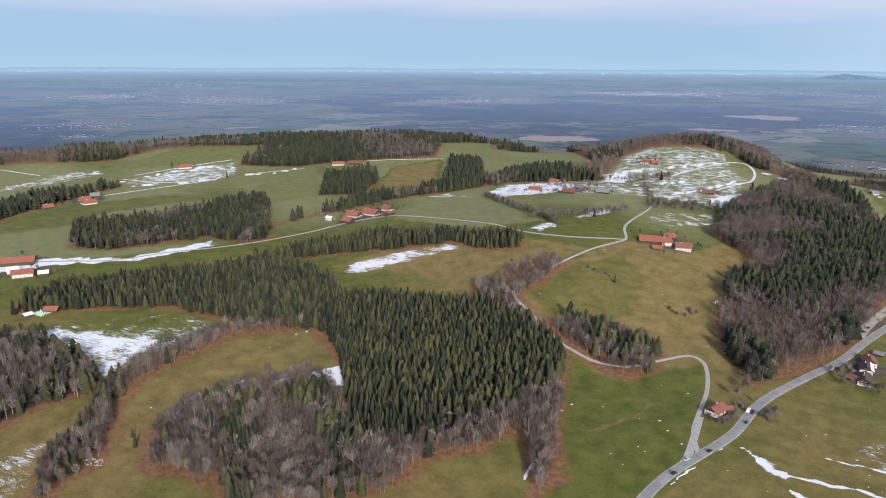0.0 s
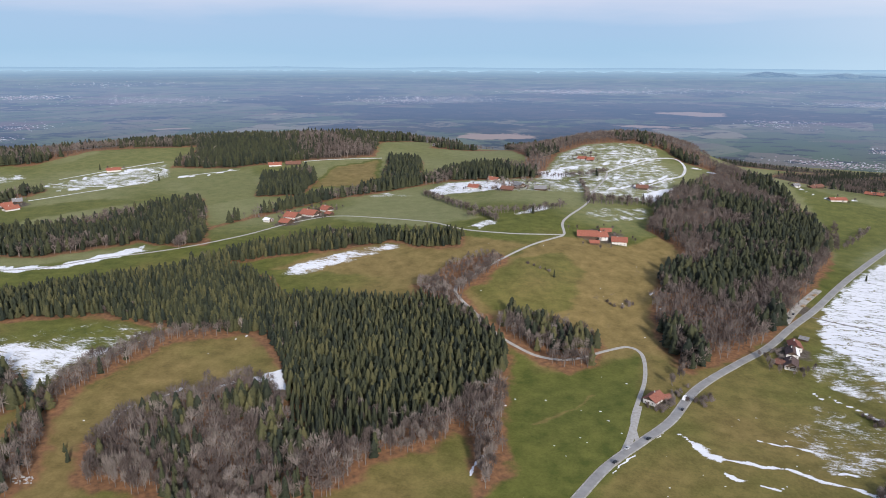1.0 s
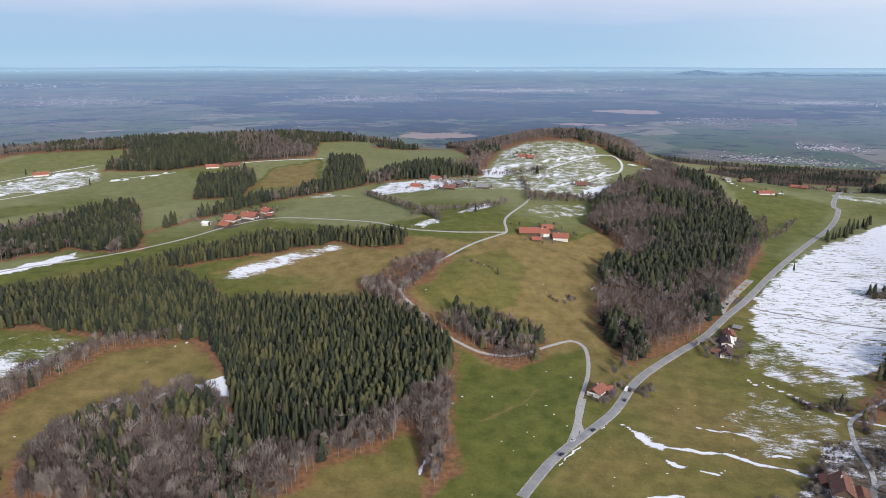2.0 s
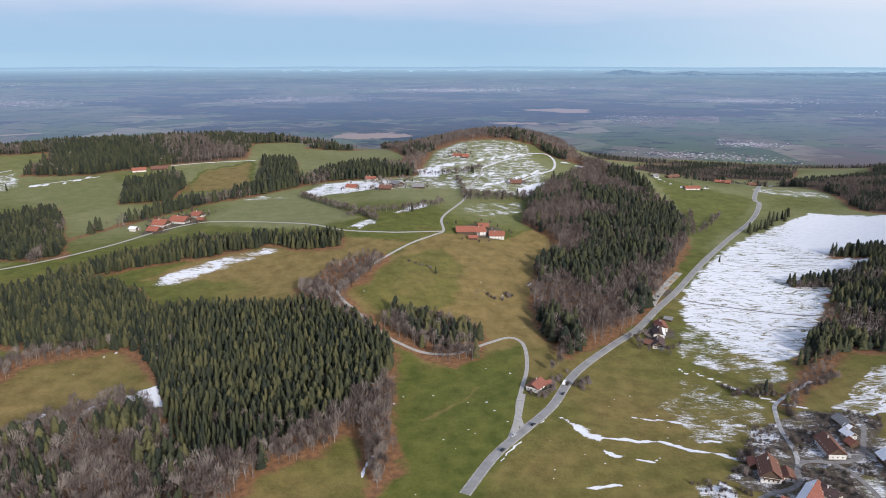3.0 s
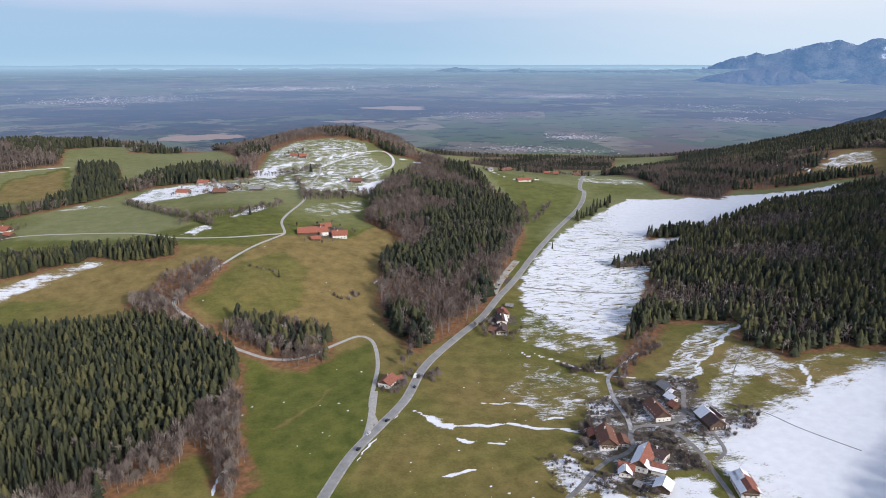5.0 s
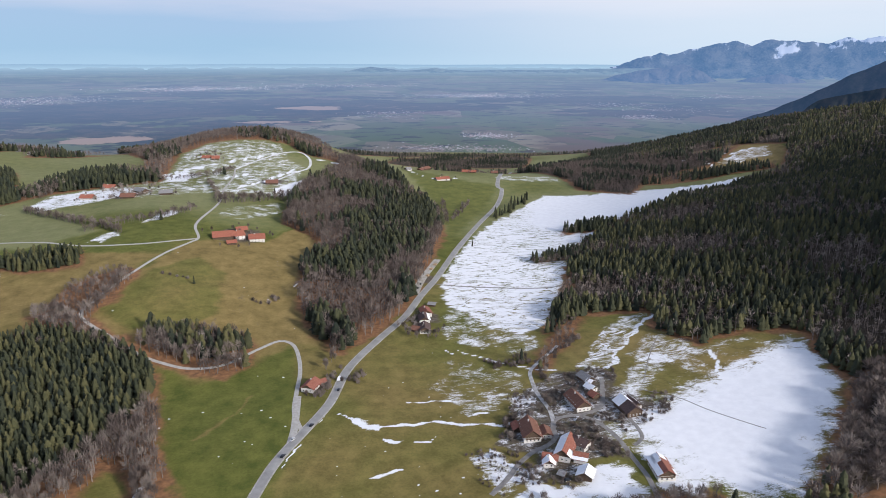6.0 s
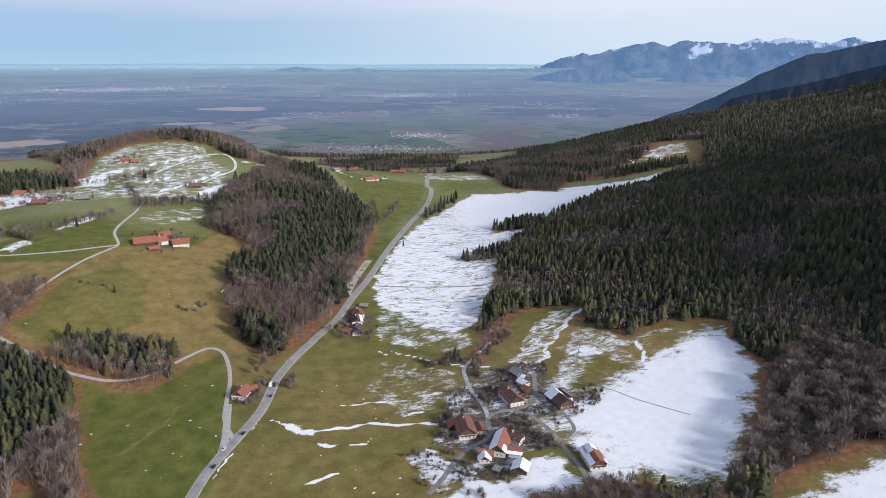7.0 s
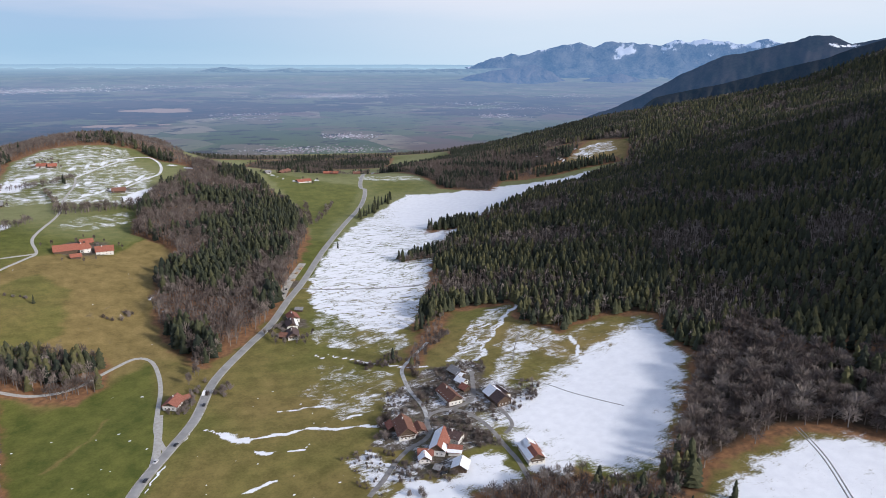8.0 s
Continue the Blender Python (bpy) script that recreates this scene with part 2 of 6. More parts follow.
FRAME = simple("white_frames", (0.62, 0.60, 0.56), (0.75, 0.74, 0.71), 2.0, 0.5)
RUBBER = simple("tyre_rubber", (0.015, 0.015, 0.016), (0.035, 0.035, 0.036), 3.0)
CAR_DARK = simple("dark_car_paint", (0.018, 0.02, 0.024), (0.03, 0.033, 0.04), 0.6, 0.3)
CAR_GREY = simple("grey_car_paint", (0.42, 0.43, 0.44), (0.52, 0.53, 0.54), 0.6, 0.3)
CAR_WHITE = simple("white_car_paint", (0.72, 0.72, 0.72), (0.80, 0.80, 0.80), 0.6, 0.3)
WRAP = simple("silage_wrap", (0.42, 0.58, 0.45), (0.60, 0.74, 0.62), 1.0, 0.4)
LOGS = simple("cut_logs", (0.25, 0.17, 0.10), (0.42, 0.31, 0.19), 1.5)
GLASS = simple("dark_window_glass", (0.02, 0.024, 0.028), (0.04, 0.045, 0.05), 1.0, 0.08)
SNOW_TRACK = simple("snowy_track", (0.42, 0.41, 0.40), (0.78, 0.79, 0.81), 0.12)
VERGE = simple("muddy_verge", (0.24, 0.22, 0.18), (0.48, 0.46, 0.43), 0.25)
LANE = simple("wet_lane", (0.15, 0.14, 0.13), (0.29, 0.275, 0.26), 0.2)
SLUSH = simple("half_snowy_lane", (0.20, 0.19, 0.175), (0.58, 0.575, 0.57), 0.22)
GRAVEL = simple("pale_gravel", (0.32, 0.305, 0.275), (0.46, 0.44, 0.41), 0.4)

# ---- the lie of the land ----
BEARINGS = [-60, -48, -36, -24, -12, 0, 12, 24, 36, 48, 60]
REACHES = [300, 420, 540, 684, 864, 1080, 1344, 1680, 2100]
RELIEF = [
    [6, 5, 2, 0, -4, -6, -7, -8, -7, -5, -5],
    [10, 10, 5, 4, 0, 0, -1, 0, -4, 0, 0],
    [24, 20, 11, 6, 2, 5, 5, 7, 4, 6, 6],
    [54, 38, 24, 8, 5, 14, 29, 18, 13, 16, 16],
    [96, 67, 46, 11, 12, 31, 47, 34, 26, 24, 24],
    [144, 98, 56, 14, 14, 46, 52, 38, 34, 31, 31],
    [198, 125, 29, 19, 31, 55, 56, 52, 46, 42, 40],
    [246, 146, 67, 6, -30, 36, 34, 70, 70, 58, 50],
    [360, 180, 84, -30, -72, -24, -24, -48, -48, -48, -48],
]
PLAIN_NEAR, PLAIN_FAR = 2640.0, 4900.0


def spline(p0, p1, p2, p3, f):
    """A cubic through p1 and p2."""
    return p1 + 0.5 * f * (p2 - p0 + f * (2 * p0 - 5 * p1 + 4 * p2 - p3 + f * (3 * (p1 - p2) + p3 - p0)))


def plain_z(r):
    """The far plain, drawn together so that its horizon stands within reach."""
    f = np.clip((r - PLAIN_NEAR) / (PLAIN_FAR - PLAIN_NEAR), 0, 1)
    return EYE - r * np.tan(np.radians(7.6 - 7.14 * f))


def ground_z(x, y):
    """Height of the land."""
    x, y = np.asarray(x, float), np.asarray(y, float)
    table = np.array(RELIEF, float)
    r = np.hypot(x, y)
    az = np.degrees(np.arctan2(-x, y))
    u = np.clip((az + 60) / 12, 0, 9.999)
    v = np.clip(np.interp(r, REACHES, range(9)), 0, 7.999)
    iu, iv = u.astype(int), v.astype(int)
    fu, fv = u - iu, v - iv
    cols = []
    for k in range(-1, 3):
        row = np.clip(iv + k, 0, 8)
        cols.append(spline(*[table[row, np.clip(iu + j, 0, 10)] for j in range(-1, 3)], fu))
    z = spline(*cols, fv) * np.clip(r / 290, 0, 1) ** 2  # level below the camera
    z = z + 0.4 * np.sin(x / 41 + 1.3 * np.sin(y / 57)) + 0.3 * np.sin(y / 33 + x / 71)
    z = z + 43 * np.exp(-((x + 102) ** 2 + (y - 1542) ** 2) / (2 * 138.0 ** 2))
    back = np.clip((np.abs(az) - 66) / 60, 0, 1)
    z = z * (1 - back) + (6 - 40 * np.clip((r - 1200) / 800, 0, 1)) * back
    z = z + 300 * np.exp(-(((0.8 * x + 0.6 * y - 1000) / 500) ** 4) - ((0.6 * x - 0.8 * y - 500) / 150) ** 2 / 2)  # an unseen ridge, added to keep the sun from the east slope
    far = np.clip((r - 2100) / (PLAIN_NEAR - 2100), 0, 1) * (np.abs(az + 100) > 42)
    far = far * far * (3 - 2 * far)
    return z * (1 - far) + plain_z(r) * far


# outlines of the woods, in the plan
MAIN_WOOD = [(-594, 415), (-553, 443), (-483, 484), (-410, 490), (-337, 508), (-274, 453), (-222, 370), (-189, 371), (-159, 395), (-134, 441), (-113, 505), (-120, 549), (-152, 595), (-182, 593), (-213, 613), (-256, 604), (-358, 585), (-395, 624), (-483, 644), (-552, 560), (-606, 499), (-627, 448)]
BELT_WOOD = [(-492, 623), (-426, 685), (-366, 726), (-311, 767), (-267, 745), (-223, 747), (-231, 794), (-284, 791), (-395, 783), (-462, 706), (-503, 640)]
BEECH_FRONT = [(-317, 284), (-341, 316), (-345, 352), (-326, 397), (-300, 433), (-261, 420), (-224, 369), (-187, 368), (-158, 374), (-164, 351), (-179, 322), (-203, 298), (-247, 274), (-267, 293)]
BEECH_SIDE = [(-91.4, 356), (-83.4, 378), (-103, 455), (-111, 497), (-133, 438), (-158, 392), (-187, 368), (-157, 371), (-135, 385), (-127, 420), (-112, 415)]
HEDGE_WOOD = [(-342, 229), (-346, 279), (-390, 331), (-405, 381), (-393, 469), (-340, 513), (-410, 482), (-426, 391), (-420, 352), (-390, 297), (-366, 252)]
CORNER_WOOD = [(-481, 253), (-435, 278), (-431, 313), (-420, 342), (-464, 371), (-487, 370), (-544, 389), (-559, 369), (-615, 336)]
LEFT_WOOD = [(-725, 581), (-672, 594), (-610, 687), (-558, 688), (-532, 704), (-611, 816), (-682, 903), (-708, 841), (-747, 745), (-783, 680), (-796, 646)]
LONG_WOOD = [(-573, 754), (-537, 852), (-490, 974), (-435, 1025), (-352, 1116), (-210, 1153), (-227, 1246), (-330, 1246), (-453, 1066), (-528, 953), (-549, 841)]
SMALL_WOOD = [(-609, 950), (-554, 980), (-580, 1083), (-623, 1147), (-672, 1070)]
RIDGE_WOOD = [(-1015, 1199), (-924, 1251), (-882, 1094), (-784, 1129), (-688, 1221), (-567, 1306), (-609, 1432), (-546, 1550), (-459, 1577), (-508, 1612), (-659, 1632), (-885, 1533), (-1090, 1395), (-1151, 1278)]
RIDGE_WOOD_WEST = [(-1292, 823), (-1233, 915), (-1115, 996), (-1115, 1142), (-1015, 1199), (-1140, 1288), (-1236, 1153), (-1350, 1017), (-1433, 896)]
WEST_STRIP = [(-911, 567), (-913, 630), (-929, 711), (-947, 817), (-947, 869), (-956, 876), (-981, 795), (-984, 683), (-996, 625)]
HILL_WOOD = [(9.7, 582), (26, 554), (59, 587), (92.6, 642), (118, 702), (145, 785), (185, 900), (206, 1042), (196, 1113), (157, 1280), (86, 1367), (73, 1260), (12.5, 1140), (-9, 1043), (-20.4, 905), (11, 864), (24.2, 819), (1.2, 760), (-3.6, 653)]
SUMMIT_WOOD = [(-245, 1312), (-212, 1378), (-169, 1437), (-107, 1449), (-48.9, 1445), (-8.7, 1428), (13.6, 1366), (71, 1323), (73, 1260), (84.8, 1347), (27.9, 1600), (-88.4, 1688), (-232, 1654), (-360, 1559)]
TRACK_WOOD = [(-136.4, 570.4), (-110.9, 550.8), (-88.1, 535.0), (-65.0, 524.5), (-49.5, 536.4), (-43.7, 561.4), (-51.4, 587.8), (-81.3, 595.7), (-107.3, 601.6), (-133.5, 603.6)]
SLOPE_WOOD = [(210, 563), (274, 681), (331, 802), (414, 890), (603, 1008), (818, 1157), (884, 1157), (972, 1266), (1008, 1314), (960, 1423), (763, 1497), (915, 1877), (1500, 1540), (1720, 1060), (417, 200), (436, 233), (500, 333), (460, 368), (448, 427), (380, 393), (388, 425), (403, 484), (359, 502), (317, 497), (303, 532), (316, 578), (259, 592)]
FAR_WOOD = [(551, 1093), (482, 1157), (498, 1297), (509, 1701), (308, 1374), (226, 1405), (215, 1402), (576, 1676), (773, 1599), (889, 1395), (959, 1409), (825, 1292), (682, 1277)]
SLOPE_BEECH = [(378, 391), (445, 423), (456, 365), (497, 330), (434, 231), (406, 246), (388, 274), (365, 287), (336, 287), (294, 284), (260, 263), (247, 282), (295, 313), (331, 349)]
LINK_WOOD = [(-249, 1251), (-209, 1154), (-212, 1256), (-216, 1406), (-182, 1555), (-166, 1554), (-248, 1531), (-270, 1404)]
PATCH_WOOD = [(-460, 1094), (-413, 1146), (-464, 1295), (-528, 1300)]
CREST_STRIP = [(-497, 1450), (-424, 1459), (-351, 1509), (-259, 1530), (-254, 1529), (-362, 1503), (-494, 1558)]
FOOT_WOOD = [(250, 2080), (321, 2035), (427, 2063), (506, 2030), (560, 1960), (623, 1904), (717, 2108), (700, 2200), (535, 2221), (418, 2289), (311, 2189)]
FOOT_BACK = [(-230, 2130), (60, 2130), (290, 2230), (420, 2310), (540, 2250), (700, 2220), (880, 2080), (1010, 2110), (1060, 2330), (700, 2480), (300, 2560), (-250, 2520)]
FOOT_EAST = [(640, 1700), (709, 1562), (788, 1543), (893, 1495), (978, 1445), (1054, 1429), (1184, 1521), (1320, 1680), (1200, 1900), (1000, 2080), (880, 2060), (800, 1800)]
PASTURE_BELT = [(608, 1182), (688, 1195), (813, 1209), (886, 1178), (896, 1221), (809, 1265), (713, 1262), (649, 1238)]
ROAD_BEECH = [(-193, 628), (-172, 656), (-166, 699), (-162, 724), (-179, 729), (-206, 710), (-222, 681), (-225, 653), (-210, 627)]
VALLEY_TREES = [(270, 765), (299, 771), (332, 777), (346, 792), (337, 805), (300, 792), (275, 782)]
VALLEY_TREES_NORTH = [(347, 884), (385, 884), (428, 892), (443, 914), (421, 925), (381, 914), (354, 900)]
LANE_BELT = [(181, 502), (206, 539), (240, 590), (256, 594), (224, 543), (193, 504), (179, 488)]
LANE_BEECH = [(-239, 643), (-216, 657), (-194, 633), (-165, 602), (-139, 575), (-131, 564), (-139, 556), (-165, 576), (-193, 596), (-217, 616)]
CORNER_BEECH = [(151, 305), (164, 317), (195, 314), (215, 314), (228, 296), (261, 274), (262, 262), (235, 244), (152, 274)]
WOODS = [MAIN_WOOD, BELT_WOOD, BEECH_FRONT, BEECH_SIDE, HEDGE_WOOD, CORNER_WOOD, LEFT_WOOD, LONG_WOOD, SMALL_WOOD, RIDGE_WOOD, RIDGE_WOOD_WEST, WEST_STRIP, HILL_WOOD, SUMMIT_WOOD, TRACK_WOOD, SLOPE_WOOD, FAR_WOOD, SLOPE_BEECH, LINK_WOOD, PATCH_WOOD, CREST_STRIP, FOOT_WOOD, FOOT_BACK, FOOT_EAST, PASTURE_BELT, ROAD_BEECH, VALLEY_TREES, VALLEY_TREES_NORTH, LANE_BELT, LANE_BEECH, CORNER_BEECH]

# roads, along their middle
MAIN_ROAD = [(-37.8, 362), (-26.2, 394), (-16.8, 413), (-3.7, 435), (14, 468), (28, 513), (42.9, 544), (65.6, 582), (91.8, 624), (118, 681), (144, 733), (174, 799), (222, 905), (267, 999), (317, 1094), (345, 1170), (359, 1243), (523, 1697)]
SIDE_ROAD = [(-6.4, 435), (-11, 460), (-9, 490), (-6.2, 521), (-7.3, 552), (-12.1, 574), (-22.9, 581), (-39.1, 568), (-65.1, 544), (-90.2, 541), (-112, 551), (-131, 564), (-156, 590), (-192, 634), (-186, 664), (-176, 694), (-163, 726), (-143, 776), (-124, 812), (-116, 832), (-124, 871), (-123, 905), (-109, 993), (-109, 1087), (-102, 1176), (-104, 1236)]
FARM_ROAD = [(-115, 830), (-130, 822), (-176, 804), (-233, 808), (-291, 842), (-364, 865), (-436, 865), (-477, 819), (-502, 754), (-532, 704), (-564, 664), (-607, 616), (-640, 564), (-692, 534), (-771, 486)]
SUMMIT_TRACK = [(-104, 1236), (-80.4, 1278), (-46.9, 1329), (-20.2, 1363), (8, 1372), (22.4, 1322), (18.5, 1253), (-6.1, 1210), (-35.3, 1151)]
VILLAGE_LANE = [(98.9, 342.3), (111.0, 353.3), (122.6, 366.4), (135.8, 377.2), (147.3, 382.0), (154.9, 389.3), (157.8, 401.7), (162.0, 410.1), (170.0, 413.2), (180.4, 412.6), (192.4, 415.1), (201.5, 422.1), (209.1, 438.4), (218.3, 461.0)]
VILLAGE_LANE_EAST = [(180.4, 412.6), (187.2, 403.6), (191.5, 390.1), (193.3, 375.0), (192.8, 359.7), (192.6, 347.8), (192.5, 336.6), (189.9, 321.6), (187.3, 310.5)]
FIELD_LANE = [(160.8, 409.1), (163.6, 423.8), (163.9, 438.1), (163.9, 453.4), (167.1, 474.7), (170.6, 488.5), (179.8, 500.7), (194.3, 515.4), (208.7, 530.0)]
YARD_LANE = [(205.3, 430.2), (209.5, 418.3), (211.2, 403.6), (211.2, 386.7), (208.5, 375.2), (199.3, 368.1)]
VALLEY_LANE = [(131, 717), (153, 707), (204, 692), (251, 680), (271, 682)]

FIELD_TRACK_ONE = [(-984.7, 909.5), (-895.2, 925.3), (-844.5, 994.5)]
FIELD_TRACK_TWO = [(-919.8, 810.5), (-874.7, 912.4), (-846.3, 987.6)]
FIELD_TRACK_THREE = [(-994.7, 943.3), (-971.4, 1017.0), (-919.6, 1117.6)]
FIELD_TRACK_FOUR = [(-825.8, 1041.4), (-755.6, 1122.0)]
FIELD_TRACK_FIVE = [(-1220.6, 856.3), (-1133.1, 865.0)]
FIELD_TRACK_SIX = [(-676.5, 1219.8), (-629.7, 1254.8), (-545.2, 1296.2)]


def inside(x, y, outline):
    """Whether points lie within a closed outline."""
    x, y = np.asarray(x, float), np.asarray(y, float)
    hit = np.zeros(x.shape, bool)
    for (xa, ya), (xb, yb) in zip(outline, outline[1:] + outline[:1]):
        if ya != yb:
            hit ^= ((ya > y) != (yb > y)) & (x < (xb - xa) * (y - ya) / (yb - ya) + xa)
    return hit


def off_line(x, y, line):
    """Distance of points from a line of many corners."""
    best = np.full(np.shape(x), 1e9)
    for (xa, ya), (xb, yb) in zip(line, line[1:]):
        dx, dy = xb - xa, yb - ya
        f = np.clip(((x - xa) * dx + (y - ya) * dy) / (dx * dx + dy * dy + 1e-9), 0, 1)
        best = np.minimum(best, np.hypot(x - xa - f * dx, y - ya - f * dy))
    return best


def off_edge(x, y, outline):
    """Distance from an outline, positive within."""
    d = off_line(x, y, outline + outline[:1])
    return np.where(inside(x, y, outline), d, -d)


def mesh_from(name, verts, faces, material, attrs=(), smooth=False):
    """A mesh object from arrays of corners and faces (all of one size)."""
    me = bpy.data.meshes.new(name)
    verts, faces = np.asarray(verts, np.float32), np.asarray(faces, np.int32)
    n, k = faces.shape
    me.vertices.add(len(verts))
    me.vertices.foreach_set("co", verts.ravel())
    me.loops.add(n * k)
    me.loops.foreach_set("vertex_index", faces.ravel())
    me.polygons.add(n)
    me.polygons.foreach_set("loop_start", np.arange(0, n * k, k, dtype=np.int32))
    me.polygons.foreach_set("use_smooth", np.full(n, smooth))
    for key, values in attrs:
        me.attributes.new(key, "FLOAT", "POINT").data.foreach_set("value", np.asarray(values, np.float32))
    me.update(calc_edges=True)
    me.materials.append(material)
    return me


def sheet(rows, cols):
    i = np.arange(rows - 1)[:, None] * cols + np.arange(cols - 1)[None]
    return np.stack([i, i + 1, i + cols + 1, i + cols], -1).reshape(-1, 4)


def wobble(x, y, size, seed=0.0):
    """Smooth random field between about -1 and 1."""
    a, c = x / size + seed, y / size - seed * 1.7
    return (np.sin(a * 2.1 + 1.7 * np.sin(c * 1.3)) + np.sin(c * 2.7 + 1.9 * np.sin(a * 1.1 + 2)) + np.sin((a + c) * 1.9 + seed)) / 3


HILL_SPRUCES = [(32.2, 752), (64.3, 876), (57.8, 1039), (103, 1193), (161, 1203), (205, 1130), (196, 1002), (144, 803), (106, 708), (86, 736), (64.9, 696), (42.4, 706)]
HAMLET_YARD = [(144, 451), (180, 478), (210, 486), (233, 476), (228, 450), (238, 421), (249, 407), (207, 385), (194, 394), (194, 351), (170, 359), (146, 337), (134, 341), (115, 349), (131, 374), (113, 388), (128, 413)]
SNOW_VALLEY = [(141, 706), (170, 783), (230, 906), (288, 998), (361, 1083), (407, 1128), (486, 1117), (584, 1136), (694, 1163), (833, 1179), (815, 1152), (603, 1008), (414, 890), (331, 802), (274, 681), (216, 570), (186, 563), (165, 579), (150, 622), (136, 652)]
VALLEY_LOW = [(138, 660), (151, 630), (166, 586), (193, 567), (216, 570), (182, 507), (160, 531), (113, 565)]
SNOW_VALLEY_FAR = [(370, 1080), (403, 1117), (483, 1109), (577, 1122), (689, 1153), (827, 1170), (815, 1152), (615, 1029), (420, 902), (358, 859), (332, 970)]
SNOW_EAST = [(212, 408), (258, 423), (301, 446), (349, 463), (412, 484), (387, 399), (334, 348), (277, 292), (232, 306), (220, 317), (209, 326), (212, 352), (202, 367), (194, 388), (216, 403)]
SNOW_EAST_LOW = [(201, 368), (223, 368), (240, 355), (230, 320), (202, 299), (192, 309), (196, 337)]
SNOW_SOUTH_EAST = [(254, 255), (315, 280), (367, 285), (410, 272), (431, 229), (354, 179), (242, 236)]
SNOW_STRIP = [(208, 486), (258, 552), (287, 576), (321, 577), (264, 517), (225, 464)]
SNOW_YARD = [(95.7, 329), (127, 353), (140, 339), (173, 357), (189, 351), (188, 323), (188, 306), (190, 285), (98.7, 318)]
SNOW_WEST = [(-548, 387), (-539, 407), (-501, 415), (-467, 420), (-438, 436), (-423, 467), (-414, 487), (-393, 472), (-407, 402), (-425, 362), (-428, 338), (-460, 352), (-508, 371)]
SNOW_WEST_LANE = [(-763, 481), (-704, 544), (-632, 580), (-598, 679), (-579, 657), (-616, 573), (-679, 524), (-727, 456)]
SNOW_MID_CORE = [(-396, 634), (-387, 682), (-349, 721), (-332, 709), (-347, 676), (-354, 640)]
LANE_PATCH = [(143, 462), (166, 462), (162, 426), (145, 414), (128, 425)]
SNOW_MID = [(-396, 646), (-363, 720), (-323, 760), (-281, 766), (-289, 748), (-342, 678), (-364, 641)]
SNOW_SUMMIT = [(-214, 1175), (-218, 1419), (-149, 1556), (-23.3, 1439), (-9.5, 1322), (18.5, 1253), (-2.4, 1071), (-45.5, 1033), (-118, 1061), (-213, 1039), (-312, 1047), (-372, 1061), (-360, 1140)]
SNOW_FAR_WEST = [(-967, 882), (-971, 1004), (-906, 1116), (-836, 1044), (-833, 964), (-924, 890)]
FARM_HILL = [(-190, 642), (-161, 716), (-126, 805), (-101, 826), (-40.1, 828), (-7, 896), (17.7, 836), (1.3, 743), (-3.6, 653), (7.2, 570), (-7.5, 580), (-41.8, 575), (-53.4, 594), (-94.3, 595), (-134, 586), (-172, 614)]
FARM_HILL_GREEN = [(-182, 642), (-151, 726), (-108, 770), (-77.6, 729), (-78.2, 631), (-106, 602), (-148, 605)]
MEADOW = [(-115, 542), (-82.4, 515), (-56.2, 523), (-14.6, 570), (-7.5, 534), (-11.8, 423), (-31.6, 350), (-89, 345), (-92.5, 428), (-112, 481)]
ROAD_MEADOW = [(-3, 364), (14.1, 432), (54.6, 487), (105, 572), (126, 533), (174, 459), (138, 417), (131, 374), (95.7, 329)]
MID_FIELD = [(-406, 651), (-368, 729), (-283, 771), (-225, 785), (-149, 772), (-178, 690), (-200, 645), (-267, 659), (-282, 664)]
LEFT_MEADOWS = [(-383, 220), (-406, 280), (-404, 342), (-398, 374), (-387, 461), (-337, 508), (-285, 460), (-329, 401), (-348, 355), (-334, 304), (-291, 256)]
WEST_GREEN = [(-949, 607), (-833, 677), (-713, 573), (-565, 686), (-648, 571), (-780, 492)]
WEST_FIELD = [(-925, 591), (-906, 760), (-833, 857), (-752, 868), (-829, 721), (-808, 656), (-866, 550)]
GREEN_ONE = [(-795, 1007), (-743, 1144), (-605, 952), (-648, 870)]
GREEN_TWO = [(-453, 900), (-412, 1015), (-304, 966), (-226, 862), (-295, 821), (-427, 848)]
OLIVE_ONE = [(-566, 1040), (-600, 1195), (-545, 1283), (-464, 1068)]
NORTH_GREEN = [(-1072, 969), (-1085, 1126), (-1105, 1287), (-924, 1251), (-904, 1131), (-989, 1024)]
SNOW_MEADOW = [(-550, 399), (-451, 501), (-414, 487), (-427, 423)]
RIGHT_HILL = [(188, 1367), (277, 1243), (348, 1198), (256, 1006), (193, 882), (213, 1083)]
EAST_OLIVE = [(227, 463), (273, 525), (320, 574), (303, 532), (316, 495), (283, 491), (246, 452)]
THIN_SNOW = [(113, 533), (145, 514), (172, 488), (161, 445), (127, 426), (97.6, 434), (83.7, 481)]
BUSH_SNOW = [(91.1, 389), (113, 388), (129, 354), (100, 333)]
EAST_THIN = [(214, 431), (262, 510), (304, 544), (320, 512), (361, 497), (407, 485), (330, 476), (273, 458), (227, 416)]
WOOD_SNOW = [(-293, 441), (-279, 457), (-261, 429), (-266, 420), (-284, 427)]
LOW_WEST_SNOW = [(-414, 248), (-401, 268), (-402, 307), (-364, 266), (-349, 235), (-369, 216)]
NORTH_WEST_SNOW = [(-1112, 737), (-1119, 887), (-1088, 958), (-1042, 928), (-1062, 798), (-1082, 716)]
CLUSTER_SNOW = [(-365, 1044), (-347, 1105), (-288, 1123), (-214, 1129), (-223, 1070), (-281, 1026), (-340, 1000)]
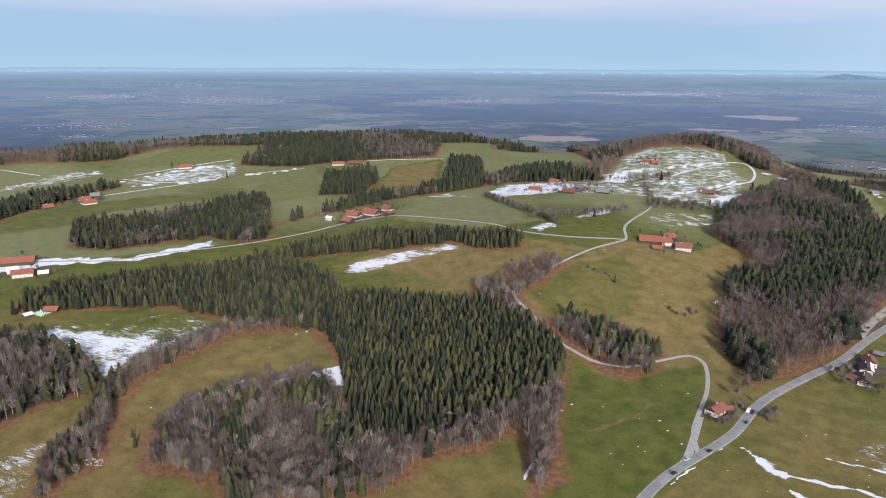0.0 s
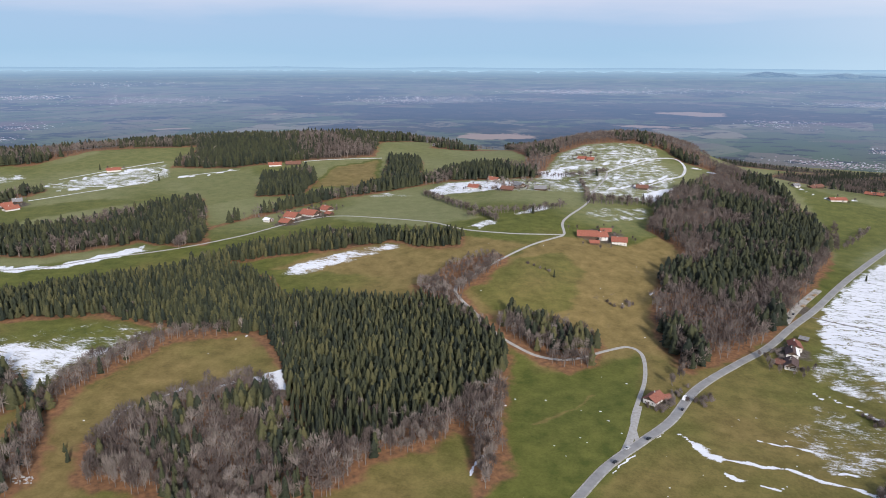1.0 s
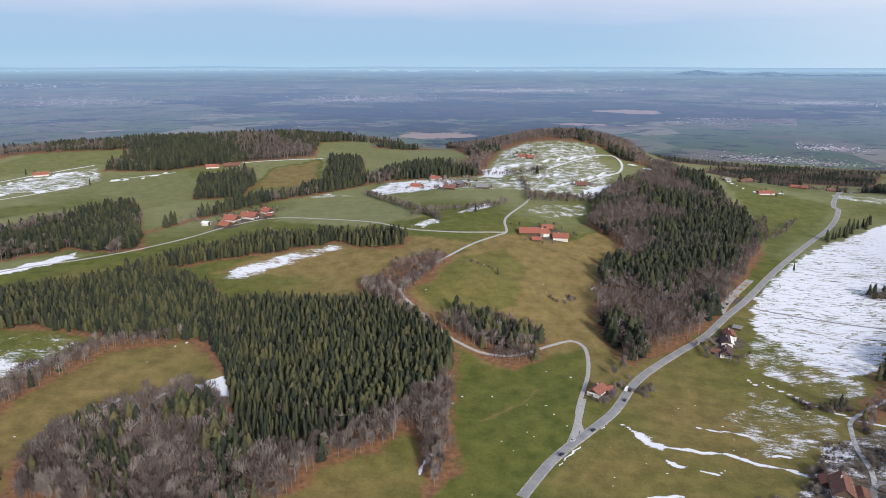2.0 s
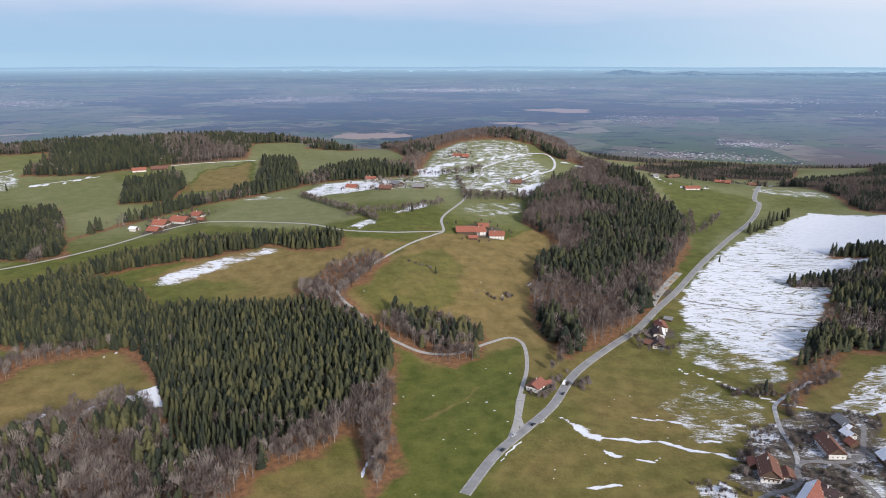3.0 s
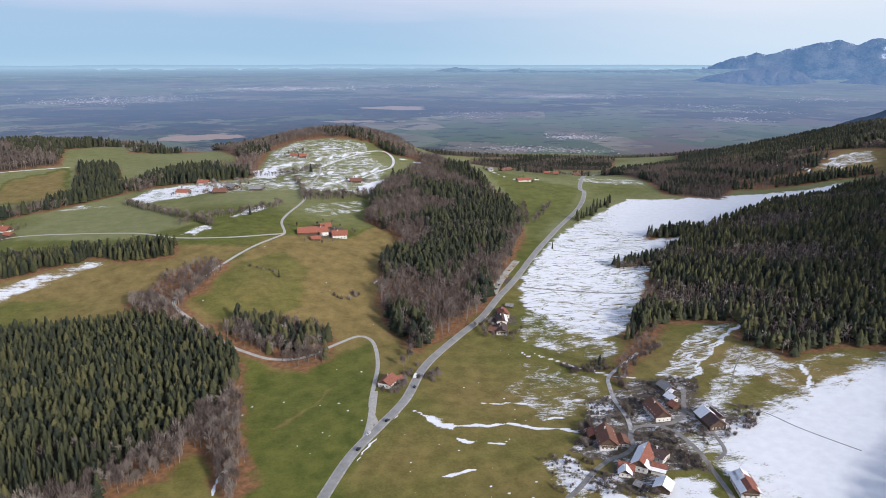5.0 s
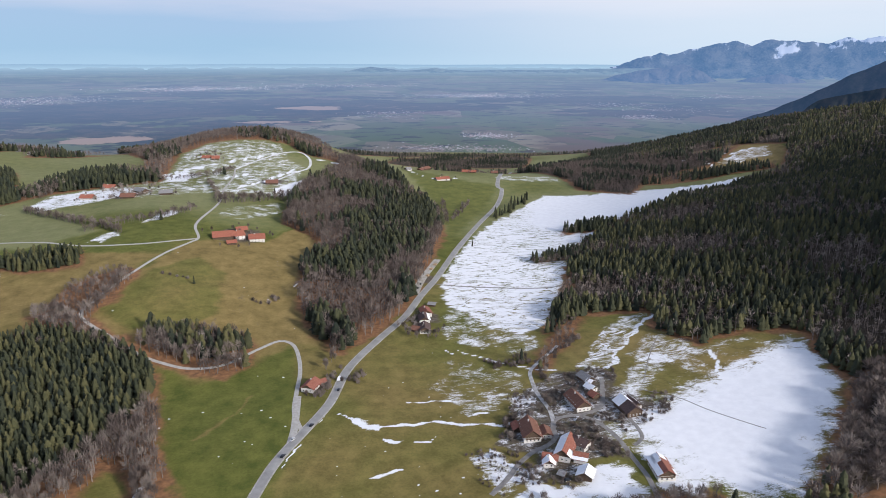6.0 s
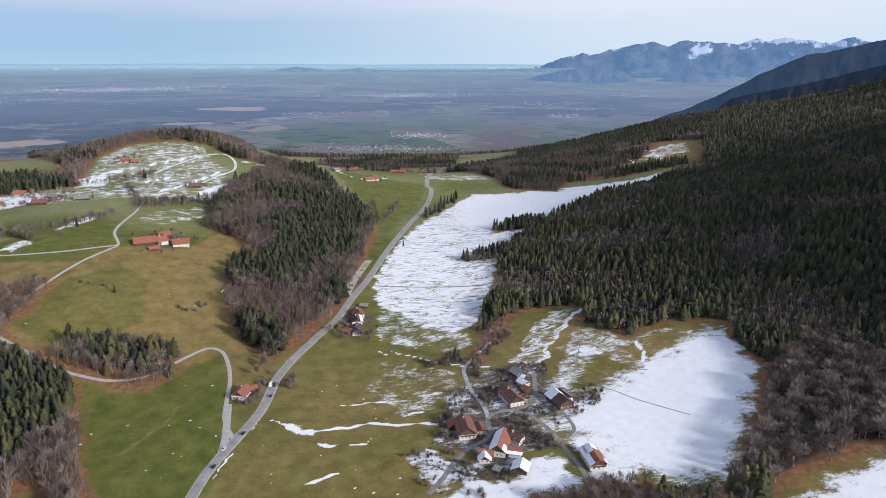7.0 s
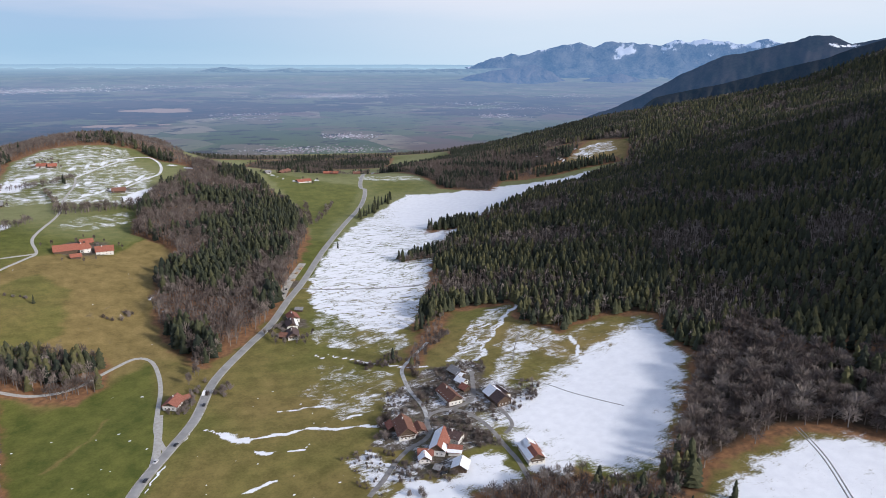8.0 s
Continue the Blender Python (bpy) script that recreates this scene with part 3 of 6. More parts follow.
SUMMIT_SNOW_A = [(-216, 1193), (-177, 1238), (-165, 1161), (-199, 1143)]
SUMMIT_SNOW_B = [(-41.7, 1093), (12.8, 1174), (6.5, 1072), (-29.6, 1042)]
BELT_SNOW = [(-196, 877), (-176, 936), (-141, 977), (-163, 909)]
LANE_SNOW = [(-237, 825), (-214, 859), (-197, 842), (-217, 807)]
CREST_SNOW = [(-463, 998), (-429, 1033), (-361, 1003), (-403, 993)]
RIGHT_SNOW = [(357, 1299), (502, 1317), (478, 1225), (425, 1232), (362, 1240)]
PASTURE = [(637, 1270), (825, 1411), (908, 1424), (977, 1435), (1012, 1363), (957, 1218), (871, 1186), (736, 1234)]
PASTURE_SNOW = [(837, 1333), (932, 1368), (982, 1346), (937, 1253), (877, 1264), (820, 1284)]
HILL_SNOW_EDGE = [(289, 488), (336, 513), (336, 460), (290, 440), (269, 440)]
PATH_ONE = [(-40, 814), (-29, 781), (-25.5, 734), (-33.8, 699), (-49.9, 679), (-62.9, 666), (-59.9, 645), (-55.2, 634)]
PATH_TWO = [(-63.7, 684), (-56.3, 667), (-46.7, 639), (-33.3, 601)]
PATH_THREE = [(-79.8, 440), (-65.4, 449), (-47.4, 475), (-40.4, 493)]
PATH_FOUR = [(-61.1, 681), (-63.6, 648), (-67.2, 629), (-86.8, 615)]
DRIFT_ONE = [(32.8, 436), (46.8, 429), (62, 430), (80.7, 428), (99, 423), (121, 416), (146, 413)]
DRIFT_TWO = [(30.9, 440), (37.8, 432), (45, 427)]
DRIFT_THREE = [(47.3, 414), (58.5, 409), (74.1, 404)]
DRIFT_FOUR = [(32.1, 377), (41.5, 377), (54.4, 378)]
DRIFT_FIVE = [(111, 385), (115, 371), (129, 357), (132, 351)]
DRIFT_SIX = [(112, 547), (121, 534)]
DRIFT_SEVEN = [(126, 539), (142, 522), (165, 501), (192, 483)]
DRIFT_EIGHT = [(68.7, 459), (83, 459), (99, 457)]
DRIFT_NINE = [(102, 436), (125, 431)]
DRIFT_TEN = [(19.2, 451), (29.8, 444)]
DRIFT_EAST = [(321, 484), (312, 457), (303, 434)]
DRIFT_EAST_TWO = [(232, 476), (258, 512), (295, 550), (318, 570)]
DRIFT_WEST = [(-973, 894), (-969, 960), (-950, 1025), (-909, 1087)]
DRIFT_WEST_TWO = [(-951, 867), (-886, 913), (-846, 994)]
DRIFT_TRACK = [(-829, 1036), (-786, 1060), (-767, 1123)]
DRIFT_CREST = [(31.4, 1330), (70.7, 1305)]
DRIFT_TOP = [(-212, 1199), (-177, 1245), (-120, 1280), (-60.4, 1326)]
DRIFT_TOP_TWO = [(-103, 1088), (-52.3, 1144), (-6.9, 1234)]
DRIFT_TOP_THREE = [(-237, 1142), (-183, 1155), (-119, 1162), (-83.5, 1196)]
DRIFT_RIGHT = [(199, 1331), (219, 1262), (250, 1235), (285, 1252)]
DRIFT_PASTURE = [(797.9, 1378.0), (855.9, 1362.1), (919.3, 1354.9), (959.7, 1343.9)]
DRIFT_PASTURE_TWO = [(840.5, 1370.1), (809.9, 1254.7)]
DRIFT_PASTURE_THREE = [(901.5, 1359.1), (860.2, 1244.4)]
DRIFT_WOOD = [(-345.4, 335.0), (-350.4, 354.2), (-351.6, 367.2)]
DRIFT_WOOD_TWO = [(-341.9, 386.6), (-335.1, 401.3)]
DRIFT_WOOD_THREE = [(-316.5, 404.3), (-305.4, 425.5), (-292.9, 426.2)]
DRIFT_WOOD_FOUR = [(-101.6, 368.3), (-99.7, 382.6), (-97.4, 394.3)]
DRIFT_BAR = [(-348.2, 492.9), (-339.1, 503.3)]
DRIFT_EDGE = [(-14.5, 692.5), (-2.6, 713.8)]
DRIFT_EDGE_TWO = [(-0.5, 689.0), (2.3, 655.2)]
DRIFT_ROAD = [(-20.3, 395.8), (-12.0, 412.0), (1.7, 441.6), (10.6, 459.0)]
FARM_SNOW = [(-108.7, 915.3), (-103.8, 971.7), (-70.9, 992.7), (-19.5, 1021.1), (-15.4, 961.1), (-47.9, 927.5), (-73.3, 908.7)]
YARDS = [(-71.3, 847.8, 38), (-478.6, 864.6, 40), (-484.2, 819.3, 25), (-246.4, 1080.3, 45), (-921.3, 778.2, 35), (-708.4, 505.4, 45), (3.2, 495.1, 14), (110.2, 618.9, 22), (-41.2, 1145.0, 30), (130.8, 730.5, 16)]
FIELD_TONES = [(MEADOW, 0.15), (ROAD_MEADOW, 0.55), (MID_FIELD, 0.8), (LEFT_MEADOWS, 0.7), (WEST_GREEN, -0.4), (WEST_FIELD, -0.1), (GREEN_ONE, -0.25), (GREEN_TWO, -0.35), (OLIVE_ONE, 0.65), (NORTH_GREEN, -0.2), (SNOW_MEADOW, 0.3), (RIGHT_HILL, -0.1), (EAST_OLIVE, 0.6), (FARM_HILL, 0.95), (FARM_HILL_GREEN, 0.45), (PASTURE, 0.9)]
SNOWS = [
    (SNOW_VALLEY, 0.80, 14), (VALLEY_LOW, 0.455, 12), (SNOW_VALLEY_FAR, 0.88, 24), (SNOW_EAST, 1.0, 70), (SNOW_SOUTH_EAST, 0.74, 30), (SNOW_EAST_LOW, 0.7, 10), (SNOW_STRIP, 0.52, 6), (SNOW_YARD, 0.72, 12), (SNOW_WEST, 0.60, 14), (SNOW_MEADOW, 0.385, 14),
    (SNOW_WEST_LANE, 0.72, 6), (SNOW_MID, 0.50, 16), (SNOW_MID_CORE, 0.60, 18), (LANE_PATCH, 0.5, 14), (SNOW_SUMMIT, 0.455, 22), (SNOW_FAR_WEST, 0.49, 20), (THIN_SNOW, 0.42, 20), (BUSH_SNOW, 0.54, 10), (HAMLET_YARD, 0.41, 10),
    (EAST_THIN, 0.49, 20), (WOOD_SNOW, 0.95, 4), (LOW_WEST_SNOW, 0.42, 16), (NORTH_WEST_SNOW, 0.47, 20), (CLUSTER_SNOW, 0.6, 12), (SUMMIT_SNOW_A, 0.75, 10),
    (SUMMIT_SNOW_B, 0.7, 10), (BELT_SNOW, 0.62, 12), (LANE_SNOW, 0.55, 10), (CREST_SNOW, 0.52, 12), (RIGHT_SNOW, 0.46, 12), (PASTURE_SNOW, 0.48, 16), (HILL_SNOW_EDGE, 0.42, 20), (FARM_SNOW, 0.43, 14),
]
DRIFTS = [
    (DRIFT_ONE, 3.2), (DRIFT_TWO, 5.5), (DRIFT_THREE, 1.6), (DRIFT_FOUR, 2.2), (DRIFT_FIVE, 3.2), (DRIFT_SIX, 2.2), (DRIFT_SEVEN, 2.0), (DRIFT_EIGHT, 1.2), (DRIFT_NINE, 1.2),
    (DRIFT_TEN, 2.0), (DRIFT_EAST, 3.0), (DRIFT_EAST_TWO, 4.0), (DRIFT_WEST, 6.0), (DRIFT_WEST_TWO, 5.0), (DRIFT_TRACK, 4.0), (DRIFT_CREST, 7.0), (DRIFT_TOP, 6.0), (DRIFT_TOP_TWO, 5.0), (DRIFT_TOP_THREE, 4.0), (DRIFT_RIGHT, 4.5), (DRIFT_PASTURE, 3.0), (DRIFT_PASTURE_TWO, 2.5), (DRIFT_PASTURE_THREE, 2.5), (DRIFT_WOOD, 2.0), (DRIFT_WOOD_TWO, 2.0), (DRIFT_WOOD_THREE, 2.4), (DRIFT_WOOD_FOUR, 2.2), (DRIFT_BAR, 0.7), (DRIFT_EDGE, 1.0), (DRIFT_EDGE_TWO, 0.8), (DRIFT_ROAD, 1.0),
]



def land_cover(x, y):
    """Dryness, leaf litter and snow of the land."""
    # beyond 700 m the grass turns greener and paler, partly painted haze
    dry = 0.5 - 0.80 * np.clip((np.hypot(x, y) - 700) / 300, 0, 1) + 0.2 * wobble(x, y, 90, 3)
    litter, snow = np.zeros_like(x), np.zeros_like(x)
    jx, jy = x + 4 * wobble(x, y, 14, 1) + 2 * wobble(x, y, 5, 6), y + 4 * wobble(x, y, 12, 2) + 2 * wobble(x, y, 5, 8)
    for outline, tone in FIELD_TONES:
        f = np.clip(0.5 + off_edge(jx, jy, outline) / 9, 0, 1)
        dry = dry * (1 - f) + tone * f
    for outline in WOODS:
        litter = np.maximum(litter, np.clip(0.72 + off_edge(jx, jy, outline) / 20, 0, 1))
    yard = 0.6 * np.clip(0.5 + off_edge(jx, jy, HAMLET_YARD) / 12, 0, 1)
    for px, py, reach in YARDS:
        yard = np.maximum(yard, 0.8 * np.clip(1.3 - np.hypot(jx - px, jy - py) / reach, 0, 1))
    for outline, amount, soft in SNOWS:
        snow = np.maximum(snow, amount * np.clip(0.5 + off_edge(jx, jy, outline) / soft, 0, 1))
    # a few metres inside these woods the floor turns darker brown
    wood_floor = np.zeros_like(x)
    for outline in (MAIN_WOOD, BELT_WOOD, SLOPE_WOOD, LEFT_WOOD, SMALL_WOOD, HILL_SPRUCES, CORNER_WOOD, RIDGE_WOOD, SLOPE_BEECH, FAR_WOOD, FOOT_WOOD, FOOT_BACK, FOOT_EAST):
        wood_floor = np.maximum(wood_floor, np.clip((off_edge(jx, jy, outline) - 3) / 8, 0, 1))
    snow = snow * (1 - 0.6 * litter)
    for line, width in DRIFTS:
        d = off_line(jx * 0.7 + x * 0.3, jy * 0.7 + y * 0.3, line)
        w = width * (0.95 + 0.6 * wobble(x, y, 9, 5) + 0.3 * wobble(x, y, 3.5, 9))
        snow = np.maximum(snow, 0.84 * np.clip(1.3 - d / np.maximum(0.85 * w, 0.6), 0, 1))
    for path in (PATH_ONE, PATH_TWO, PATH_FOUR):
        worn = np.clip(1.3 - off_line(jx, jy, path) / 3.2, 0, 1)
        dry, yard = dry + 0.8 * worn, np.maximum(yard, 0.4 * worn)
    dry = dry + 0.5 * np.clip(1.2 - off_line(jx, jy, PATH_THREE) / 2.2, 0, 1)
    trodden = np.clip(0.6 + off_edge(jx, jy, SNOW_VALLEY) / 30, 0, 1)
    trodden = trodden * (1 - 0.85 * np.clip(0.5 + off_edge(jx, jy, SNOW_VALLEY_FAR) / 40, 0, 1))
    trodden = np.maximum(trodden, np.clip(0.6 + off_edge(jx, jy, SNOW_STRIP) / 10, 0, 1))
    return dry, litter, snow, yard, wood_floor, np.maximum(trodden, 0.25)



def build_ground():
    bearings = np.concatenate([np.linspace(-180, -62, 90)[:-1], np.linspace(-62, 62, 580), np.linspace(62, 180, 60)[1:]])
    dips = np.concatenate([np.linspace(86, 38, 40)[:-1], np.linspace(38, 9, 250), np.linspace(9, 5.2, 70)[1:]])
    reach = np.clip(240 / np.tan(np.radians(dips)), 5, 2642)
    reach = np.unique(np.concatenate([[0.0, 3, 8, 13], reach, np.linspace(2280, 2760, 20)]))
    az, r = np.meshgrid(np.radians(-bearings), reach)
    x, y = np.sin(az) * r, np.cos(az) * r
    x, y = x.ravel(), y.ravel()
    dry, litter, snow, yard, wood_floor, trodden = land_cover(x, y)
    me = mesh_from("ground", np.stack([x, y, ground_z(x, y)], 1), sheet(len(reach), len(bearings))[:, ::-1], GROUND, [("dry", dry), ("litter", litter), ("snow", snow), ("yard", yard), ("wood_floor", wood_floor), ("trodden", trodden)], True)
    tagged(new("ground", me), "rolling winter meadows with melting snow patches", "ground", kind="structure")


build_ground()


MOORS = [(-2.52, 3.76, 1.6, 0.12, 1.0), (1.68, 4.72, 3.6, 0.1, 1.0), (12.49, 5.76, 3.4, 0.28, 0.8), (-0.77, 3.68, 2.2, 0.1, 1.0), (38.42, 4.85, 3.0, 0.06, 0.8), (30.76, 3.9, 3.0, 0.05, 0.7), (13.98, 5.72, 2.6, 0.14, 0.8)]  # pale moors and stubble, in the same terms
WOODED = [(5.5, 3.91, 16, 0.75, 0.068), (16.7, 3.69, 10, 0.7, 0.033), (-13.2, 3.38, 14, 0.5, 0.049), (-9.5, 5.76, 11, 0.9, -0.082), (-15.7, 5.21, 12, 0.8, -0.068), (41.7, 3.89, 11, 0.7, -0.041), (24.4, 5.58, 8, 0.5, 0.027), (51.2, 4.83, 8, 0.6, 0.027), (-19.0, 5.62, 11, 0.8, -0.068), (23.4, 4.92, 8, 0.6, 0.022), (31.3, 1.44, 20, 0.4, 0.033), (1.2, 1.72, 20, 0.3, -0.022)]  # bearing, dip, their spreads, and how far woods win over fields


def build_plain():
    bearings = np.linspace(-70, 70, 420)
    reach = np.linspace(2620, 4900, 300)
    az, r = np.meshgrid(np.radians(-bearings), reach)
    x, y = (np.sin(az) * r).ravel(), (np.cos(az) * r).ravel()
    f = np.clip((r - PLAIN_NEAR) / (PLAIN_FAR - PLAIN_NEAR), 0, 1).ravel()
    dip = 7.6 - 7.14 * f
    true = 0.45 / np.tan(np.radians(dip))  # kilometres
    wooded = np.zeros_like(x)
    for b0, d0, sb, sd, amp in WOODED:
        wooded += amp * np.exp(-(((-np.degrees(az).ravel() - b0) / sb) ** 2 + ((dip - d0) / sd) ** 2))
    moor = np.zeros_like(x)
    for b0, d0, sb, sd, amp in MOORS:
        moor += amp * np.exp(-(((-np.degrees(az).ravel() - b0) / sb) ** 2 + ((dip - d0) / sd) ** 2))
    z = plain_z(r).ravel() - 3 * (r.ravel() < 2740)
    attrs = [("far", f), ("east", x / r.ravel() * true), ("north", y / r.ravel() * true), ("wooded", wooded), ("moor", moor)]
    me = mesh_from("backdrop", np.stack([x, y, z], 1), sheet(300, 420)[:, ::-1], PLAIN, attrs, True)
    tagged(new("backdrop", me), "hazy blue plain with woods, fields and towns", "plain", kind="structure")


build_plain()


def far_town(b0, d0, sb, sd, count, seed, size=7.0):
    """A town far out on the plain: many small pale blocks."""
    rng = np.random.default_rng(seed)
    bear, dip = b0 + sb * rng.normal(size=count), np.clip(d0 + sd * rng.normal(size=count), 0.8, 7.4)
    f = (7.6 - dip) / 7.14
    r = PLAIN_NEAR + (PLAIN_FAR - PLAIN_NEAR) * f
    a = np.radians(bear)
    x, y, z = -np.sin(a) * r, np.cos(a) * r, plain_z(r)
    box = np.array([(i, j, k) for k in (0, 1) for j in (-0.5, 0.5) for i in (-0.5, 0.5)], float)
    quads = np.array([(0, 1, 5, 4), (1, 3, 7, 5), (3, 2, 6, 7), (2, 0, 4, 6), (4, 5, 7, 6)])
    w = size * rng.uniform(0.6, 2.2, (count, 1)) * np.array([[1.0, 0.6, 0.42]])
    v = box[None] * w[:, None] + np.stack([x, y, z - 0.5], 1)[:, None]
    faces = (quads[None] + 8 * np.arange(count)[:, None, None]).reshape(-1, 4)
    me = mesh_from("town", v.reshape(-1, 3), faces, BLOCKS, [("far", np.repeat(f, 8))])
    tagged(new("town", me), "distant town of pale houses in the haze", "town", kind="stuff")


BLOCKS = block_material()
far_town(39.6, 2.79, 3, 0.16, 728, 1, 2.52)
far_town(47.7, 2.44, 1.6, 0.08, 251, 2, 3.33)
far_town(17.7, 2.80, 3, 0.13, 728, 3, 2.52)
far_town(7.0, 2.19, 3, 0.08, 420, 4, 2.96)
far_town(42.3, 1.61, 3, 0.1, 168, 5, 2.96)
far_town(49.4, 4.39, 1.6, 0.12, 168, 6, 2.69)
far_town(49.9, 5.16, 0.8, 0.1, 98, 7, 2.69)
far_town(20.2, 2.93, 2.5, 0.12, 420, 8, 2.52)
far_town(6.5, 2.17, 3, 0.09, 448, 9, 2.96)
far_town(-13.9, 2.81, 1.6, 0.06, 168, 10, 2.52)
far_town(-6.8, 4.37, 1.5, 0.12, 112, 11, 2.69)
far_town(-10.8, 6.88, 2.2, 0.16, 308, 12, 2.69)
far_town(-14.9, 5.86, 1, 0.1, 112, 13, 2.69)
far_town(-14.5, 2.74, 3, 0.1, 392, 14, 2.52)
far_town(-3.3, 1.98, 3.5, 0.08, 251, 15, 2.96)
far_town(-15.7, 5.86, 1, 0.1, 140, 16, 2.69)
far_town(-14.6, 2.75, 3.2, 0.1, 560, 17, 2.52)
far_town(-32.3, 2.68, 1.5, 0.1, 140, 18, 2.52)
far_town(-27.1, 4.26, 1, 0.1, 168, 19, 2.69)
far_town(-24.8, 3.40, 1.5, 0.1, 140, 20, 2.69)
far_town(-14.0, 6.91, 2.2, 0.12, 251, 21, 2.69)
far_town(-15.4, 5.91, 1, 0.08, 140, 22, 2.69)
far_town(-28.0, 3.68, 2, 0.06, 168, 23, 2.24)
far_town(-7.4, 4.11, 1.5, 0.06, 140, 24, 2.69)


def mountains(crest, near, beyond, material, label, rough, seed, far, snows=()):
    """A range whose skyline runs through the given bearings and heights in degrees."""
    c = np.array(crest)
    bear = np.linspace(c[0, 0], c[-1, 0], 260)
    up = np.linspace(0, 1, 50)
    foot = -7.7 + 7.14 * (near - PLAIN_NEAR) / (PLAIN_FAR - PLAIN_NEAR)
    bb, uu = np.meshgrid(bear, up)
    top = np.interp(-bb, -c[:, 0], c[:, 1])
    for octave in range(4):
        top = top + rough * 0.42 * 0.6**octave * (0.35 - np.abs(wobble(bb * 30, 0 * bb, 34 / 2.1**octave, seed * 3 + octave)))
    folds, gain = np.zeros_like(bb), 1.0
    for octave in range(6):
        turn, size = 0.7 + 1.1 * octave, 40 / 1.9**octave
        p, q = bb * 30 * math.cos(turn) - uu * 75 * math.sin(turn), bb * 30 * math.sin(turn) + uu * 75 * math.cos(turn)
        folds += gain * (1 - 2 * np.abs(wobble(p, q, size, seed + octave)))
        gain *= 0.58
    ends = np.clip((c[0, 0] - bb) / 5.0, 0, 1)
    top = foot + (top - foot) * ends * ends * (3 - 2 * ends)
    el = foot + (top - foot) * uu**0.9 + rough * (folds - folds.max()) * np.sin(uu * 3.14159) * ends
    el = np.minimum(el, top)
    snowy = np.zeros_like(bb)  # open snowfields at a bearing and height, with their spreads
    for sb, se, wb, we, more in snows:
        snowy += more * np.exp(-(((bb - sb) / wb) ** 2 + ((el - se) / we) ** 2))
    r = near + (beyond - near) * uu + 25 * folds * np.sin(uu * 3.14159)
    a = np.radians(bb)
    v = np.stack([-np.sin(a) * r, np.cos(a) * r, EYE + r * np.tan(np.radians(el))], -1).reshape(-1, 3)
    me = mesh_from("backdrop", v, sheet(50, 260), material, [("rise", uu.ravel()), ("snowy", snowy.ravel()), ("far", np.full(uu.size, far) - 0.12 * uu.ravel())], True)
    tagged(new("backdrop", me), label, "mountains", kind="structure")


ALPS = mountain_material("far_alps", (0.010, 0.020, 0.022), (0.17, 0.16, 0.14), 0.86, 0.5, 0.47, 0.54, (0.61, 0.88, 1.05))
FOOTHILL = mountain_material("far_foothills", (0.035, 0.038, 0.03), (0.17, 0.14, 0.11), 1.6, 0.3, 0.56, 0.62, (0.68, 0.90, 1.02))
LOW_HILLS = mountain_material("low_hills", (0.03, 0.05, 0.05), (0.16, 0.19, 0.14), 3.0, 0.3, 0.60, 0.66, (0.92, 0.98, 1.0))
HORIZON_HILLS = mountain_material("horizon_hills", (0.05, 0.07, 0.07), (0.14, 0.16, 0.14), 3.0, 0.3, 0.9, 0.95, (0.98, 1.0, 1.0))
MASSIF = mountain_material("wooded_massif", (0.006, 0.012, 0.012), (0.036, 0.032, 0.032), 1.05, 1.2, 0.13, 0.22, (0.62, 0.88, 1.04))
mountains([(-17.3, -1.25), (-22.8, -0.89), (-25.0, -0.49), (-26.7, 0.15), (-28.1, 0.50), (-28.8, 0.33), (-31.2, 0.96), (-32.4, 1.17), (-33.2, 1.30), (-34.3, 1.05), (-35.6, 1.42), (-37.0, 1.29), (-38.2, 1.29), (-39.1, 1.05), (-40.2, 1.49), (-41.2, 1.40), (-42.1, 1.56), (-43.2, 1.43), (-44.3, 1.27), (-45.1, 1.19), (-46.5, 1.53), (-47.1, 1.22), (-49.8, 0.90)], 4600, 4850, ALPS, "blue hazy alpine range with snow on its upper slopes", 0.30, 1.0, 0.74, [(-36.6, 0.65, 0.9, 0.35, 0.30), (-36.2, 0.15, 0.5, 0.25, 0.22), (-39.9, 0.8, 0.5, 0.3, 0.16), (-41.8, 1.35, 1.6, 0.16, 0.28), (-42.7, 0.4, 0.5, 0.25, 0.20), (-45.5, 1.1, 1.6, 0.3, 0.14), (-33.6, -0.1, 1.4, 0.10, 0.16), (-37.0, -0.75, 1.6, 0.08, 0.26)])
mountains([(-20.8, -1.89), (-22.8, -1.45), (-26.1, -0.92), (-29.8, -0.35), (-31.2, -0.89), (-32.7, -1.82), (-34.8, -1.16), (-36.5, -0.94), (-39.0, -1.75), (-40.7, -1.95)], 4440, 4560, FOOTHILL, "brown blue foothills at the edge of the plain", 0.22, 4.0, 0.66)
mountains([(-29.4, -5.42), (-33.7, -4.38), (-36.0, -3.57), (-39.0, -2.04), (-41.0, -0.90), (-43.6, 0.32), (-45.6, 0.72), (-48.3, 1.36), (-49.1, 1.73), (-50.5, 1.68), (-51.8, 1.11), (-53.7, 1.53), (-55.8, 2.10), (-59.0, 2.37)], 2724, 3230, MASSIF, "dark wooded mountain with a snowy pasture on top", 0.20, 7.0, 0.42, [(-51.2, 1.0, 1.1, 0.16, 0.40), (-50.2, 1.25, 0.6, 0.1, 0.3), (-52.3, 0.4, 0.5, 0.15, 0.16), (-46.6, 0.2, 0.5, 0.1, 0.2)])
